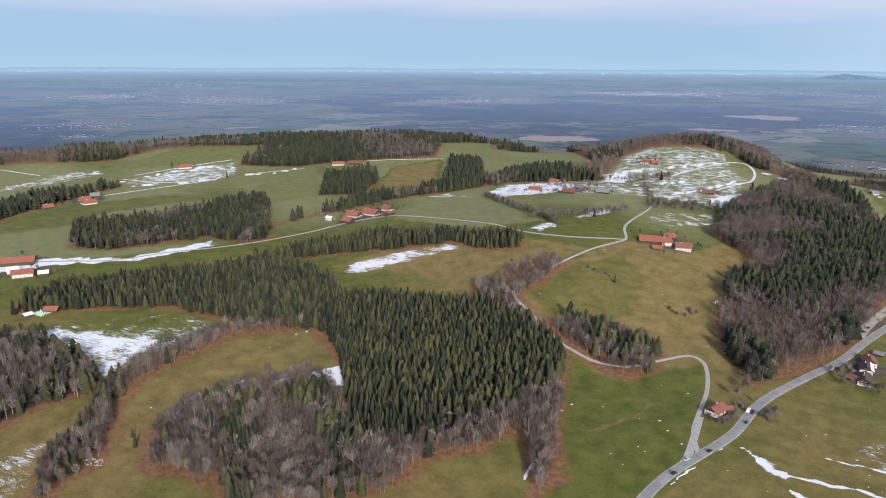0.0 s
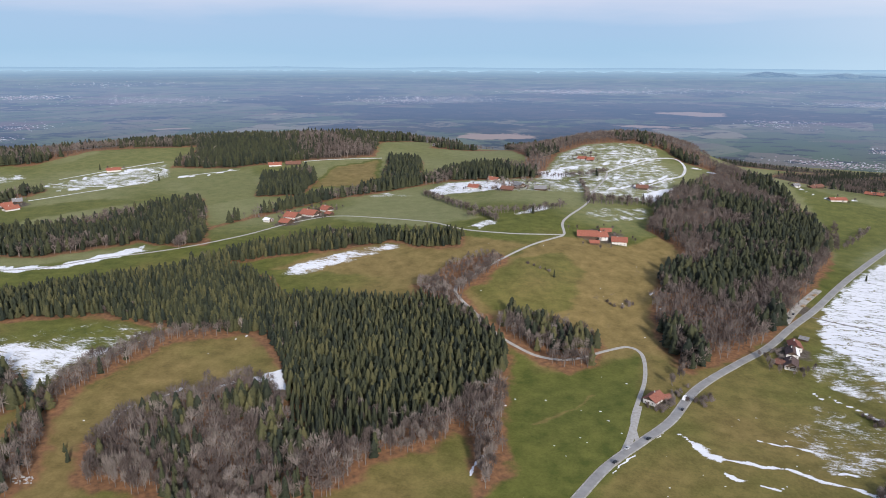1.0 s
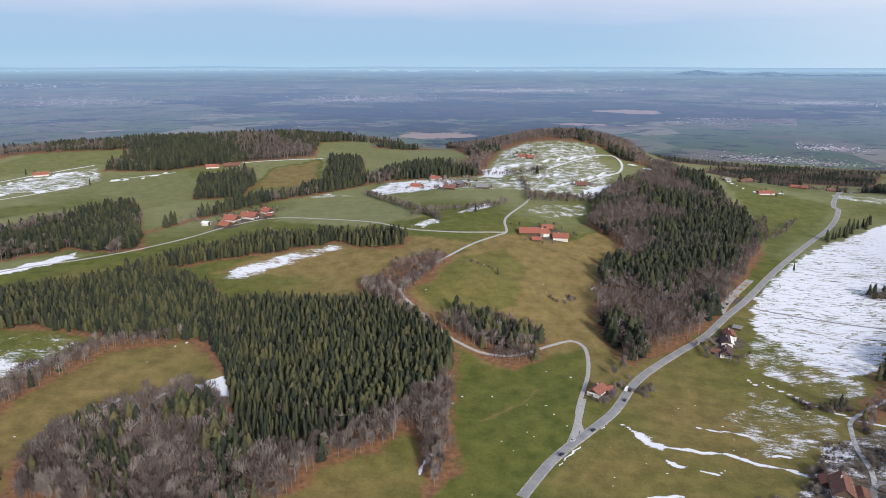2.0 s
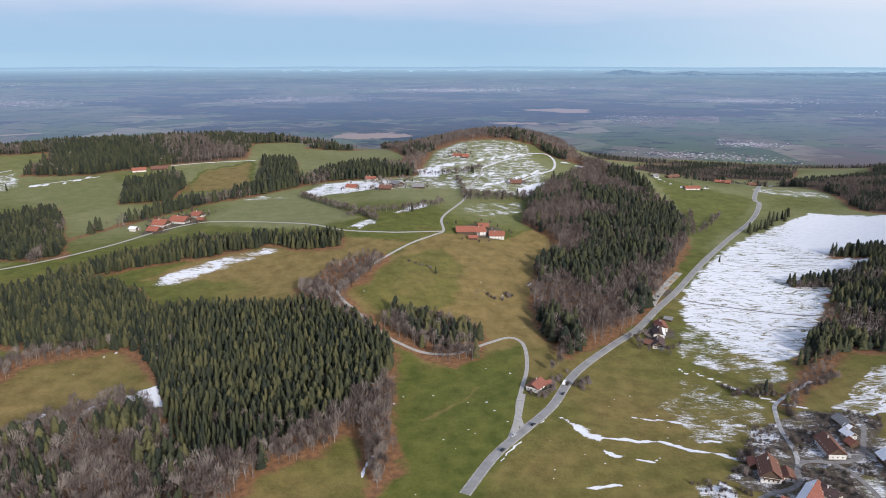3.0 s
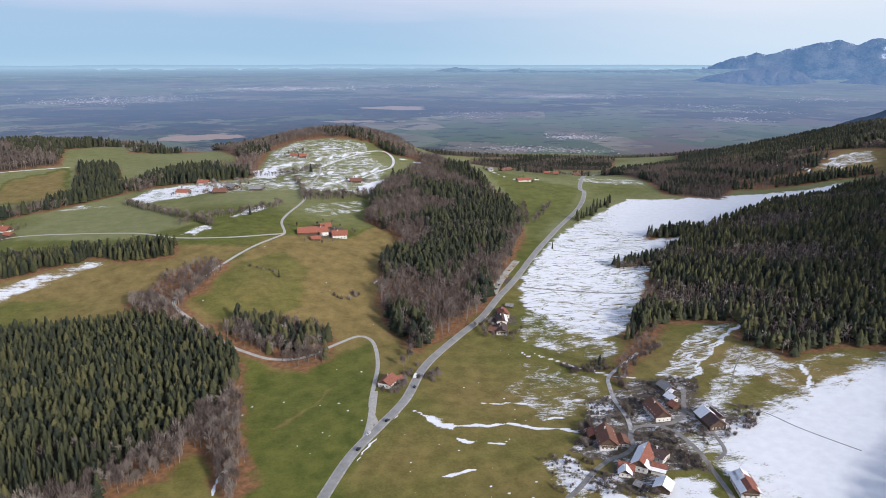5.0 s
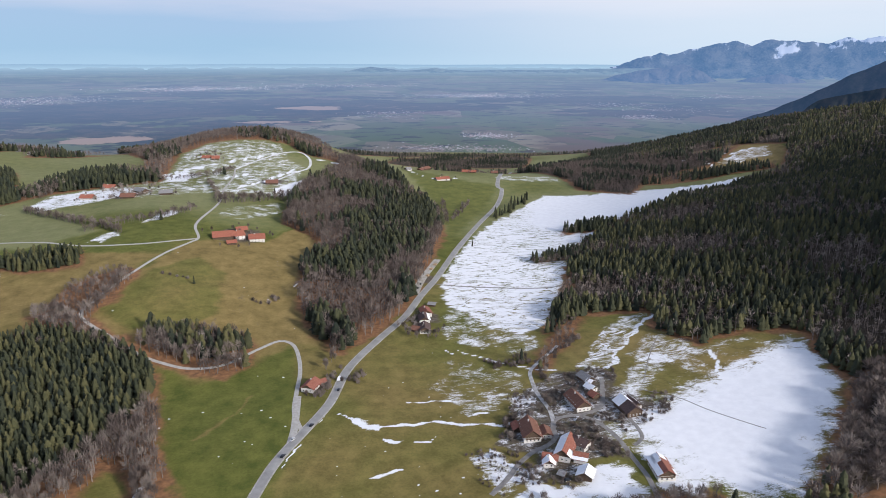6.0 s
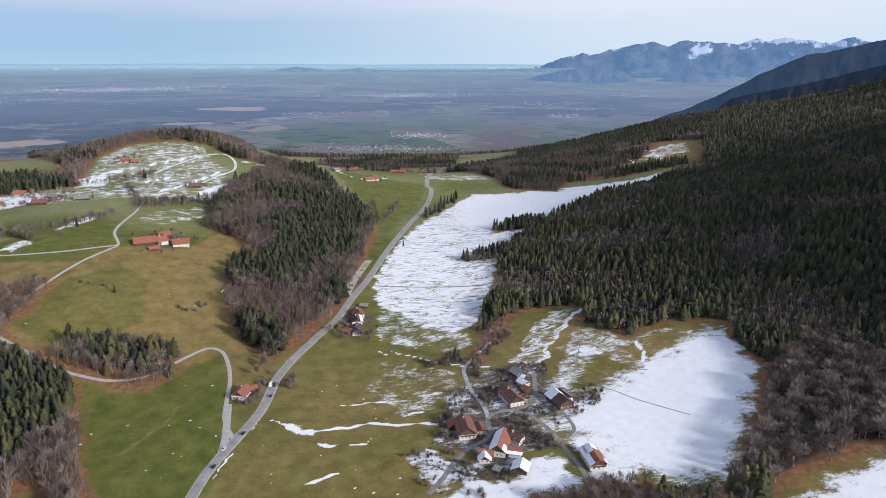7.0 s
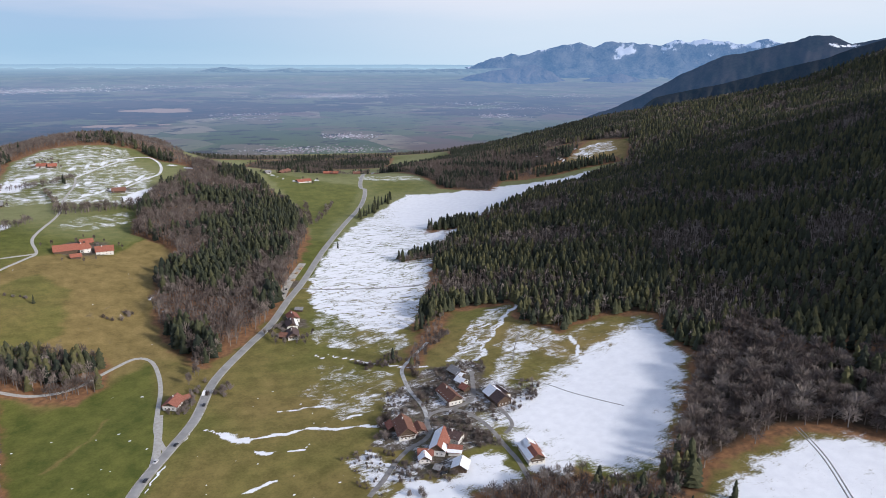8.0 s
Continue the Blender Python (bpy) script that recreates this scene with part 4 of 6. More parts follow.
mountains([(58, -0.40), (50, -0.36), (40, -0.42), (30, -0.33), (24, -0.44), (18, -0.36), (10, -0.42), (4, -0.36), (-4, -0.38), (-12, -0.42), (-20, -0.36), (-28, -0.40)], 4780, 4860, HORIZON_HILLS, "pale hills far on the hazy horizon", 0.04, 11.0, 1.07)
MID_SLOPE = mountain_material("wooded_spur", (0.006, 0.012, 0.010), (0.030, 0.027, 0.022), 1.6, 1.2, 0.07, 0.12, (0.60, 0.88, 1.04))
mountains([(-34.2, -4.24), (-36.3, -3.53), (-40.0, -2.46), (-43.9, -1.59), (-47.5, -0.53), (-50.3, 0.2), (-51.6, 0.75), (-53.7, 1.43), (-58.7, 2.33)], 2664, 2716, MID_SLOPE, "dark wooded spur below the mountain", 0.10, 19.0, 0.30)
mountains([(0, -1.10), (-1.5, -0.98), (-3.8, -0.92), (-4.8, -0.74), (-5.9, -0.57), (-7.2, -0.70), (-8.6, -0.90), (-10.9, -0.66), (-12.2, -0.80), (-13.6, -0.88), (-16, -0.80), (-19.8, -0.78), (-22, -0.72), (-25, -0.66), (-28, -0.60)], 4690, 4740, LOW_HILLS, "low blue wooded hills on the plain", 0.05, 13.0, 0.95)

# ---- roads ----
def smooth_line(points, gap):
    """Points at even steps along a rounded line."""
    p = np.array([points[0], *points, points[-1]], float)
    out = []
    for i in range(len(points) - 1):
        n = max(2, int(np.hypot(*(p[i + 2] - p[i + 1])) / gap))
        f = np.linspace(0, 1, n, endpoint=False)[:, None]
        out.append(spline(p[i], p[i + 1], p[i + 2], p[i + 3], f))
    return np.concatenate(out + [p[-1:]])


def ribbon(points, width, lift, gap=4.0):
    """A road slab that lies on the land, with sunk edges."""
    c = smooth_line(points, gap)
    d = np.gradient(c, axis=0)
    d /= np.linalg.norm(d, axis=1)[:, None] + 1e-9
    side = np.stack([-d[:, 1], d[:, 0]], 1)
    strips = [(-0.5, -0.3), (-0.5, lift), (-0.2, lift + 0.06), (0.2, lift + 0.06), (0.5, lift), (0.5, -0.3)]
    verts = []
    for across, up in strips:
        q = c + side * across * width
        verts.append(np.column_stack([q, ground_z(q[:, 0], q[:, 1]) + up]))
    verts = np.stack(verts, 1).reshape(-1, 3)
    return verts, sheet(len(c), len(strips))


def road(name, points, width, material, label, lift=0.12):
    v, f = ribbon(points, width, lift)
    return tagged(new(name, mesh_from(name, v, f, material, smooth=False)), label, "road", kind="structure")


road("road", MAIN_ROAD, 5.4, ASPHALT, "grey asphalt country road with pale verges", 0.2)
road("pavement", MAIN_ROAD, 7.4, VERGE, "pale gravelly verges of the road", 0.08)
road("road", SIDE_ROAD, 3.2, GRAVEL, "narrow pale farm road up the hill")
road("road", FARM_ROAD, 3.2, GRAVEL, "pale farm road between meadows", 0.15)
road("road", SUMMIT_TRACK, 4.5, SNOW_TRACK, "pale track over the hilltop", 0.18)
road("road", VILLAGE_LANE, 3.4, LANE, "grey lane through the hamlet")
road("road", VILLAGE_LANE_EAST, 3.2, LANE, "grey lane past the farms")
road("road", YARD_LANE, 2.6, LANE, "grey yard lane between the barns")
road("road", FIELD_LANE, 3.0, SLUSH, "half snowy field lane with wheel ruts")
for line in [[(364.9, 288.1), (353.9, 257.8), (334.3, 223.4)], [(367, 287), (356, 257), (336.5, 222.5)], [(237.7, 436.7), (257.1, 419.5), (268.1, 398.3), (279.7, 379.8), (289.8, 364.2)], [(245.4, 446.6), (270.2, 486.2), (297.5, 522.9)]]:
    road("road", line, 0.7, LANE, "narrow dark wheel rut across the snow", 0.1)
for line in (FIELD_TRACK_ONE, FIELD_TRACK_TWO, FIELD_TRACK_THREE, FIELD_TRACK_FOUR, FIELD_TRACK_FIVE, FIELD_TRACK_SIX):
    road("road", line, 3.0, SNOW_TRACK, "pale snowy field track on the plateau", 0.15)
road("road", VALLEY_LANE, 2.2, LANE, "thin lane across the snowy valley")


# ---- trees ----
def spruce_shape(tiers, points, rng, bare=0.08, girth=0.19):
    """A spruce of height 1: many drooping ragged tiers, narrow and rounded to the tip. Corners and triangles."""
    v, f = [], []
    for i in range(tiers):
        h = bare + (0.97 - bare) * i / tiers
        top = min(1.0, h + (1 - bare) * 1.7 / tiers)
        wide = girth * (1 - h) ** 0.6 * rng.uniform(0.82, 1.15) + 0.008
        base, turn = len(v), rng.uniform(0, 6.28)
        v.append((rng.uniform(-0.008, 0.008), rng.uniform(-0.008, 0.008), top))
        for j in range(points):
            a = turn + 6.283 * j / points + rng.uniform(-0.3, 0.3)
            w = wide * rng.uniform(0.62, 1.12)
            v.append((w * math.cos(a), w * math.sin(a), h + rng.uniform(-0.022, 0.03)))
        f += [(base, base + 1 + j, base + 1 + (j + 1) % points) for j in range(points)]
    return v, f


def trunk_shape(height, radius, sides=4):
    v = [(radius * math.cos(6.283 * j / sides), radius * math.sin(6.283 * j / sides), -0.02) for j in range(sides)]
    v += [(0.3 * radius * math.cos(6.283 * j / sides), 0.3 * radius * math.sin(6.283 * j / sides), height) for j in range(sides)]
    f = []
    for j in range(sides):
        n = (j + 1) % sides
        f += [(j, n, sides + n), (j, sides + n, sides + j)]
    return v, f


def beech_shape(limbs, twigs, rng, stem=True, stout=1.0):
    """A bare broadleaf tree of height 1: trunk, rising limbs and a rounded crown of fine twigs."""
    v, f = trunk_shape(0.72, 0.017) if stem else ([], [])

    def sliver(a, c, w):
        d = (c - a).cross(Vector((rng.uniform(-1, 1), rng.uniform(-1, 1), rng.uniform(-1, 1))))
        d = d.normalized() * w
        n = len(v)
        v.extend([tuple(a - d), tuple(a + d), tuple(c)])
        f.append((n, n + 1, n + 2))

    for i in range(limbs):
        h, a = rng.uniform(0.2, 0.58), 6.283 * i / limbs + rng.uniform(-0.4, 0.4)
        s = Vector((0, 0, h))
        e = s + Vector((rng.uniform(0.1, 0.2) * math.cos(a), rng.uniform(0.1, 0.2) * math.sin(a), rng.uniform(0.24, 0.42)))
        sliver(s, e, 0.009)
        sliver(s, e, 0.009)
    lump = rng.uniform(0, 6.28)
    lean = Vector((rng.uniform(-0.03, 0.03), rng.uniform(-0.03, 0.03), 0))
    for i in range(twigs):
        a, t = rng.uniform(0, 6.28), math.acos(rng.uniform(-0.75, 1))
        way = Vector((0.26 * math.sin(t) * math.cos(a), 0.26 * math.sin(t) * math.sin(a), 0.41 * math.cos(t)))
        size = 0.80 + 0.12 * math.sin(3 * a + 5 * t + lump) + 0.10 * math.sin(5 * a - 4 * t + 2 * lump)
        inner = rng.uniform(0.35, 0.8)
        mid = Vector((0, 0, 0.585)) + lean
        s = mid + way * inner * size - Vector((0, 0, 0.02 + 0.07 * (1 - inner)))
        e = mid + way * size * rng.uniform(0.9, 1.04) + Vector((rng.uniform(-0.03, 0.03), rng.uniform(-0.03, 0.03), rng.uniform(-0.02, 0.05)))
        sliver(s, e, stout * rng.uniform(0.005, 0.0105))
    return v, f


def shrub_shape(twigs, rng):
    """A leafless shrub of height 1: a dome of stems from the ground."""
    v, f = [], []
    for i in range(twigs):
        a, t = rng.uniform(0, 6.28), rng.uniform(0, 1.25)
        s = Vector((rng.uniform(-0.25, 0.25), rng.uniform(-0.25, 0.25), rng.uniform(0, 0.45)))
        e = s * 0.6 + Vector((0.62 * math.sin(t) * math.cos(a), 0.62 * math.sin(t) * math.sin(a), 0.9 * math.cos(t) * rng.uniform(0.6, 1)))
        d = (e - s).cross(Vector((rng.uniform(-1, 1), rng.uniform(-1, 1), rng.uniform(-1, 1)))).normalized() * rng.uniform(0.010, 0.022)
        n = len(v)
        v.extend([tuple(s - d), tuple(s + d), tuple(e)])
        f.append((n, n + 1, n + 2))
    return v, f


def scatter(outline, gap, seed, keep=1.0):
    """Uneven places within an outline, about gap apart."""
    rng = np.random.default_rng(seed)
    o = np.array(outline)
    (xa, ya), (xb, yb) = o.min(0), o.max(0)
    gx, gy = np.meshgrid(np.arange(xa, xb, gap), np.arange(ya, yb, gap))
    gx = gx + np.where(np.arange(gx.shape[0])[:, None] % 2, gap / 2, 0)
    x = (gx + rng.uniform(-0.42, 0.42, gx.shape) * gap).ravel()
    y = (gy + rng.uniform(-0.42, 0.42, gy.shape) * gap).ravel()
    jx, jy = 4 * wobble(x, y, 22, 1.3) + 2.5 * wobble(x, y, 8, 4.1), 4 * wobble(x, y, 20, 2.9) + 2.5 * wobble(x, y, 9, 5.7)
    ok = inside(x + jx, y + jy, outline) & (rng.random(x.shape) < keep)
    return x[ok], y[ok]


def forest(name, shapes, x, y, heights, material, label, seed, wide=1.0, tint=None, bark=False):
    """Many trees joined into one mesh."""
    rng = np.random.default_rng(seed)
    which = rng.integers(0, len(shapes), len(x))
    turn, size = rng.uniform(0, 6.28, len(x)), np.asarray(heights)
    girth = size * wide * rng.uniform(0.85, 1.2, len(x))
    tone = rng.random(len(x)) if tint is None else tint
    z = ground_z(x, y)
    vs, fs, ts, base = [], [], [], 0
    for k, (v, f) in enumerate(shapes):
        m = which == k
        v, f, n = np.array(v), np.array(f), m.sum()
        c, s = np.cos(turn[m])[:, None], np.sin(turn[m])[:, None]
        px = (v[None, :, 0] * c - v[None, :, 1] * s) * girth[m][:, None] + x[m][:, None]
        py = (v[None, :, 0] * s + v[None, :, 1] * c) * girth[m][:, None] + y[m][:, None]
        pz = v[None, :, 2] * size[m][:, None] + z[m][:, None]
        vs.append(np.stack([px, py, pz], -1).reshape(-1, 3))
        fs.append((f[None] + base + np.arange(n)[:, None, None] * len(v)).reshape(-1, 3))
        stem = 0.2 * ((np.hypot(v[:, 0], v[:, 1]) < 0.0175) & (v[:, 2] < 0.75)) if bark else np.zeros(len(v))
        ts.append((tone[m][:, None] + stem[None]).ravel())
        base += n * len(v)
    me = mesh_from(name, np.concatenate(vs), np.concatenate(fs), material, [("tint", np.concatenate(ts))])
    return tagged(new(name, me), label, "forest", kind="stuff")


shape_rng = random.Random(4)
SPRUCES = [spruce_shape(9, 7, shape_rng, 0.08, shape_rng.uniform(0.20, 0.25)) for _ in range(7)]
FAR_SPRUCES = [spruce_shape(5, 6, shape_rng, 0.08, shape_rng.uniform(0.22, 0.27)) for _ in range(6)]
BEECHES = [beech_shape(10, 110, shape_rng, True, 1.35) for _ in range(6)]
MID_BEECHES = [beech_shape(6, 66, shape_rng, True, 1.75) for _ in range(6)]
ROUND_BEECHES = [beech_shape(10, 260, shape_rng, True, 1.1) for _ in range(5)]
FAR_BEECHES = [beech_shape(2, 26, shape_rng, True, 2.9) for _ in range(5)]


def wood(outline, gap, spruce_share, seed, tall=22.0, far=False, patch=70.0, alone=(0, 0), zone=None, dusk=1.0, round_crown=1.15, thin=False, crowns=None, label_s="dense dark green spruce forest", label_b="bare brown winter beech wood"):
    """A mixed wood: spruces and bare broadleaf trees in drifts."""
    x, y = scatter(outline, gap, seed)
    rng = np.random.default_rng(seed + 500)
    if thin:  # wider spaced farther up
        some = rng.random(len(x)) < np.clip(1300 / np.hypot(x, y), 0.62, 1)
        x, y = x[some], y[some]
    mixv = 0.5 + 0.5 * wobble(x, y, patch, seed) + rng.uniform(-0.28, 0.28, len(x))
    share = np.where(inside(x, y, zone), 0.62, spruce_share) if zone else spruce_share
    conifer = mixv < share
    for off in CLEAR_LINES:
        near = off_line(x, y, off) < 5.5
        keep = ~near
        x, y, conifer = x[keep], y[keep], conifer[keep]
    h = tall * np.random.default_rng(seed + 9).uniform(0.68, 1.12, len(x)) * (1 + 0.12 * wobble(x, y, 45, seed + 2))
    h = np.where(conifer, h, h * 0.92)
    order = np.argsort(y)
    x, y, conifer, h = x[order], y[order], conifer[order], h[order]
    rest = np.ones(len(x), bool)
    for kind, mine, store in ((0, conifer, NEAR_SPRUCES), (1, ~conifer, NEAR_BEECHES)):
        some = np.flatnonzero(mine)[: alone[kind]]
        store += [(float(x[i]), float(y[i]), float(h[i])) for i in some]
        rest[some] = False
    x, y, conifer, h = x[rest], y[rest], conifer[rest], h[rest]
    # dusk below 1 darkens a stand's tint, partly shade put into the colour
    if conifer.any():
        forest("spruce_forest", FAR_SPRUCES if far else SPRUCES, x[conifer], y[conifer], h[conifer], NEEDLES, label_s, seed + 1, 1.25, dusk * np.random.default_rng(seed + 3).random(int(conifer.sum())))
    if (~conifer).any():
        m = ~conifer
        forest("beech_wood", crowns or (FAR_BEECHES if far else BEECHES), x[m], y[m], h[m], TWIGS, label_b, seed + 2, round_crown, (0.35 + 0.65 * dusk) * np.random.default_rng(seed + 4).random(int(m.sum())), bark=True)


NEAR_SPRUCES, NEAR_BEECHES = [], []
CLEAR_LINES = [smooth_line(q, 12).tolist() for q in (MAIN_ROAD, SIDE_ROAD, FARM_ROAD)]
wood(MAIN_WOOD, 4.9, 0.98, 11, 12.5, dusk=0.88, alone=(170, 0))
wood(BELT_WOOD, 5.2, 0.85, 12, 13.5, dusk=0.95)
wood(BEECH_FRONT, 5.3, 0.3, 13, 18, patch=26, alone=(60, 120), round_crown=1.35)
wood(BEECH_SIDE, 5.2, 0.1, 14, 17, alone=(10, 40), round_crown=1.35)
wood(HEDGE_WOOD, 5.0, 0.16, 15, 15, alone=(20, 30))
wood(CORNER_WOOD, 6.2, 0.5, 16, 17, alone=(30, 0))
wood(LEFT_WOOD, 5.8, 0.62, 17, 16, dusk=0.7, crowns=MID_BEECHES)
wood(LONG_WOOD, 6.0, 0.55, 18, 18, True, dusk=0.6)
wood(SMALL_WOOD, 5.8, 0.9, 19, 18, True, dusk=0.6)
wood(RIDGE_WOOD, 6.8, 0.5, 20, 18, True, 150, dusk=0.6)
wood(RIDGE_WOOD_WEST, 7.6, 0.4, 21, 19, True, 110, dusk=0.6)
wood(WEST_STRIP, 7.0, 0.6, 22, 18, True, dusk=0.6)
wood(HILL_WOOD, 6.0, 0.18, 23, 20, False, 60, zone=HILL_SPRUCES, dusk=0.6, crowns=MID_BEECHES)
wood(SUMMIT_WOOD, 6.2, 0.16, 24, 16, True, dusk=0.6)
wood(TRACK_WOOD, 4.8, 0.42, 25, 17, patch=25)
wood(SLOPE_WOOD, 6.3, 0.61, 26, 14, True, 62, dusk=0.95, round_crown=1.45, thin=True, label_s="dense dark green spruce forest on the east slope")
wood(SLOPE_BEECH, 8.0, 0.12, 29, 18, round_crown=1.85, crowns=ROUND_BEECHES)
wood(PASTURE_BELT, 8.0, 0.6, 35, 15, True, dusk=0.5)
wood(LANE_BELT, 5.5, 0.15, 39, 9)
wood(LANE_BEECH, 5.6, 0.2, 40, 16, round_crown=1.35)
wood(ROAD_BEECH, 6.0, 0.15, 36, 11)
wood(VALLEY_TREES, 6.0, 0.6, 37, 13, True, dusk=0.5)
wood(VALLEY_TREES_NORTH, 6.5, 0.6, 38, 14, True, dusk=0.5)
wood(LINK_WOOD, 7.0, 0.15, 31, 15, True)
wood(PATCH_WOOD, 6.5, 0.85, 32, 17, True, dusk=0.6)
wood(CREST_STRIP, 8.0, 0.3, 33, 13, True, dusk=0.6)
wood(FAR_WOOD, 7.4, 0.28, 27, 17, True, 60, dusk=0.2)
wood(FOOT_WOOD, 9.0, 0.4, 34, 13, True, 60, dusk=0.3)
wood(FOOT_BACK, 13.0, 0.45, 42, 12, True, 120, dusk=0.3, round_crown=1.5)
wood(FOOT_EAST, 8.5, 0.62, 41, 15, True, 120, dusk=0.25)
wood(CORNER_BEECH, 4.8, 0.25, 28, 13, alone=(10, 0), round_crown=1.4)


# ---- trees of their own ----
def part(name, shape, material, parent, label="", smooth=False):
    """One mesh under a thing or a part, from a bmesh or from (corners, faces)."""
    if isinstance(shape, bpy.types.Mesh):
        me = shape
    elif isinstance(shape, tuple):
        me = bpy.data.meshes.new(name)
        me.from_pydata(*[list(shape[0]), [], list(shape[1])])
        me.materials.append(material)
    else:
        me = bpy.data.meshes.new(name)
        shape.to_mesh(me)
        shape.free()
        me.materials.append(material)
    ob = new(name, me)
    ob.parent = parent
    if label:
        tagged(ob, label)
    return ob


def tree_template(name, crown, stem, crown_material, stem_material, label):
    root = new(name)
    tagged(root, label, "tree", "")
    part("trunk", stem, stem_material, root)
    part("crown", crown, crown_material, root)
    return root


LONE_NEEDLES, LONE_TWIGS, LONE_SHRUB = needle_material(True), twig_material(True), twig_material(True, 1.05)
tree_rng = random.Random(9)
SPRUCE_TREES = [spruce_shape(14, 9, tree_rng, 0.05) for _ in range(4)]
SHRUBS = [shrub_shape(130, tree_rng) for _ in range(4)]
BEECH_TREES = [beech_shape(16, 300, tree_rng, False, 1.15) for _ in range(4)]
TEMPLATES = {}


def plant(kind, x, y, height, label, group):
    """One tree as a thing of its own."""
    variant = tree_rng.randrange(4)
    key = (kind, variant, label)
    m = Matrix.LocRotScale((x, y, float(ground_z(x, y)) - 0.1), Euler((0, 0, tree_rng.uniform(0, 6.28))), (height * tree_rng.uniform(0.9, 1.15),) * 2 + (height,))
    if key not in TEMPLATES:
        if kind == "spruce_tree":
            root = tree_template(kind, SPRUCE_TREES[variant], trunk_shape(0.9, 0.014, 6), LONE_NEEDLES, BARK, label)
        else:
            crown = BEECH_TREES[variant] if kind == "bare_tree" else SHRUBS[variant]
            root = tree_template(kind, crown, trunk_shape(0.78 if kind == "bare_tree" else 0.5, 0.014, 6), LONE_TWIGS if kind == "bare_tree" else LONE_SHRUB, BARK, label)
        tagged(root, group=group)
        root.matrix_basis = m
        TEMPLATES[key] = root
        return root
    ob = copy_thing(TEMPLATES[key], Matrix())
    ob.matrix_basis = m
    return ob


def row_of(kind, line, gap, height, label, group, spread=2.0):
    for x, y in smooth_line(line, gap):
        plant(kind, x + tree_rng.uniform(-spread, spread), y + tree_rng.uniform(-spread, spread), height * tree_rng.uniform(0.65, 1.15), label, group)


def hedge(line, gap, height, spread):
    """A hedge of bare trees and shrubs, joined."""
    rng = np.random.default_rng(int(height * 100 + len(line)))
    p = np.repeat(smooth_line(line, gap), 2, 0)
    p = p + rng.uniform(-spread, spread, p.shape)
    h = 1.3 * height * rng.uniform(0.45, 1.1, len(p))
    forest("hedge", BEECHES, p[:, 0], p[:, 1], h, TWIGS, "leafless brown hedge along a field's edge", 3, 1.35)


for x, y, h in NEAR_SPRUCES:
    plant("spruce_tree", x, y, h, "tall dark green spruce at the wood's edge", "spruces at the edge of the woods")
for x, y, h in NEAR_BEECHES:
    plant("bare_tree", x, y, h, "leafless grey brown beech in a winter wood", "bare beeches of the near woods")
SINGLE = "dark green spruce standing alone on a meadow"
for x, y, h in [(-104.4, 692.3, 9), (-339.1, 299.4, 10), (-405.9, 398.8, 15), (-403.8, 424.1, 12), (-433.6, 353.0, 14), (-595.2, 409.6, 15), (-349.2, 306.9, 7), (169.6, 507.9, 12), (166.1, 507.4, 8), (212.3, 845.8, 9), (-167.3, 901.1, 12), (-118.2, 1202.2, 14), (-115.5, 1193.9, 10), (-34.3, 1033.6, 16), (-55.7, 1019.9, 12), (-984.4, 1025.9, 11), (-835.4, 999.2, 13), (280.1, 252.0, 13)]:
    plant("spruce_tree", x, y, h, SINGLE, "lone spruces")
hedge([(268, 761), (291, 760), (320, 765)], 4, 9, 4)
row_of("spruce_tree", [(270, 765), (290, 767), (314, 762)], 8, 13, "dark spruce in a row on the snowy valley", "valley spruces")
row_of("spruce_tree", [(359, 904), (382, 897), (417, 892)], 6, 14, "dark spruce in a row on the snowy valley", "valley spruces")
row_of("spruce_tree", [(290, 1005), (327, 1052), (372, 1109)], 7, 17, "dark spruce beside the valley road", "roadside spruces", 6)
row_of("spruce_tree", [(212, 560), (227, 572), (257, 629)], 5, 16, "dark spruce at the edge of the snow", "spruces at the snow's edge", 4)
hedge([(-188, 632), (-178, 669), (-167, 705)], 3.4, 12, 4)
hedge([(-353, 1008), (-298, 949), (-252, 901), (-204, 848)], 3.6, 9, 4)
hedge([(-242, 866), (-204, 893), (-170, 906), (-135, 958)], 4.05, 10, 3)
hedge([(-110, 996), (-73.6, 1010), (-41.1, 1023), (-8.4, 1031)], 3.2, 13, 5)
hedge([(-208, 1163), (-168, 1169), (-135, 1189), (-107, 1226)], 4.05, 9, 3)
row_of("bare_tree", [(-18, 897), (-7.8, 954), (-0.6, 1045)], 5, 18, "tall leafless tree at the wood's edge", "tall row above the farm", 5)
hedge([(-552, 681), (-560, 708)], 2.7, 13, 4)
hedge([(218, 990), (244, 1046), (264, 1090)], 4.5, 8, 3)
SHRUB = "brown leafless shrub on a meadow"
row_of("bare_shrub", [(141, 516), (153, 509), (166, 504), (182, 501)], 3.5, 5, SHRUB, "shrubs", 2)
row_of("bare_shrub", [(-137, 718), (-123, 711), (-109, 705)], 4, 4, SHRUB, "shrubs", 3)
row_of("bare_shrub", [(-45, 660), (-34.4, 657), (-26.8, 674)], 3.5, 5, SHRUB, "shrubs", 4)
row_of("bare_shrub", [(24.1, 499), (32.6, 506), (39.3, 512), (36.7, 495)], 3.0, 5, SHRUB, "shrubs", 3)
row_of("bare_shrub", [(215, 527), (230, 539), (186, 499), (177, 468)], 4.5, 6, SHRUB, "shrubs", 3)
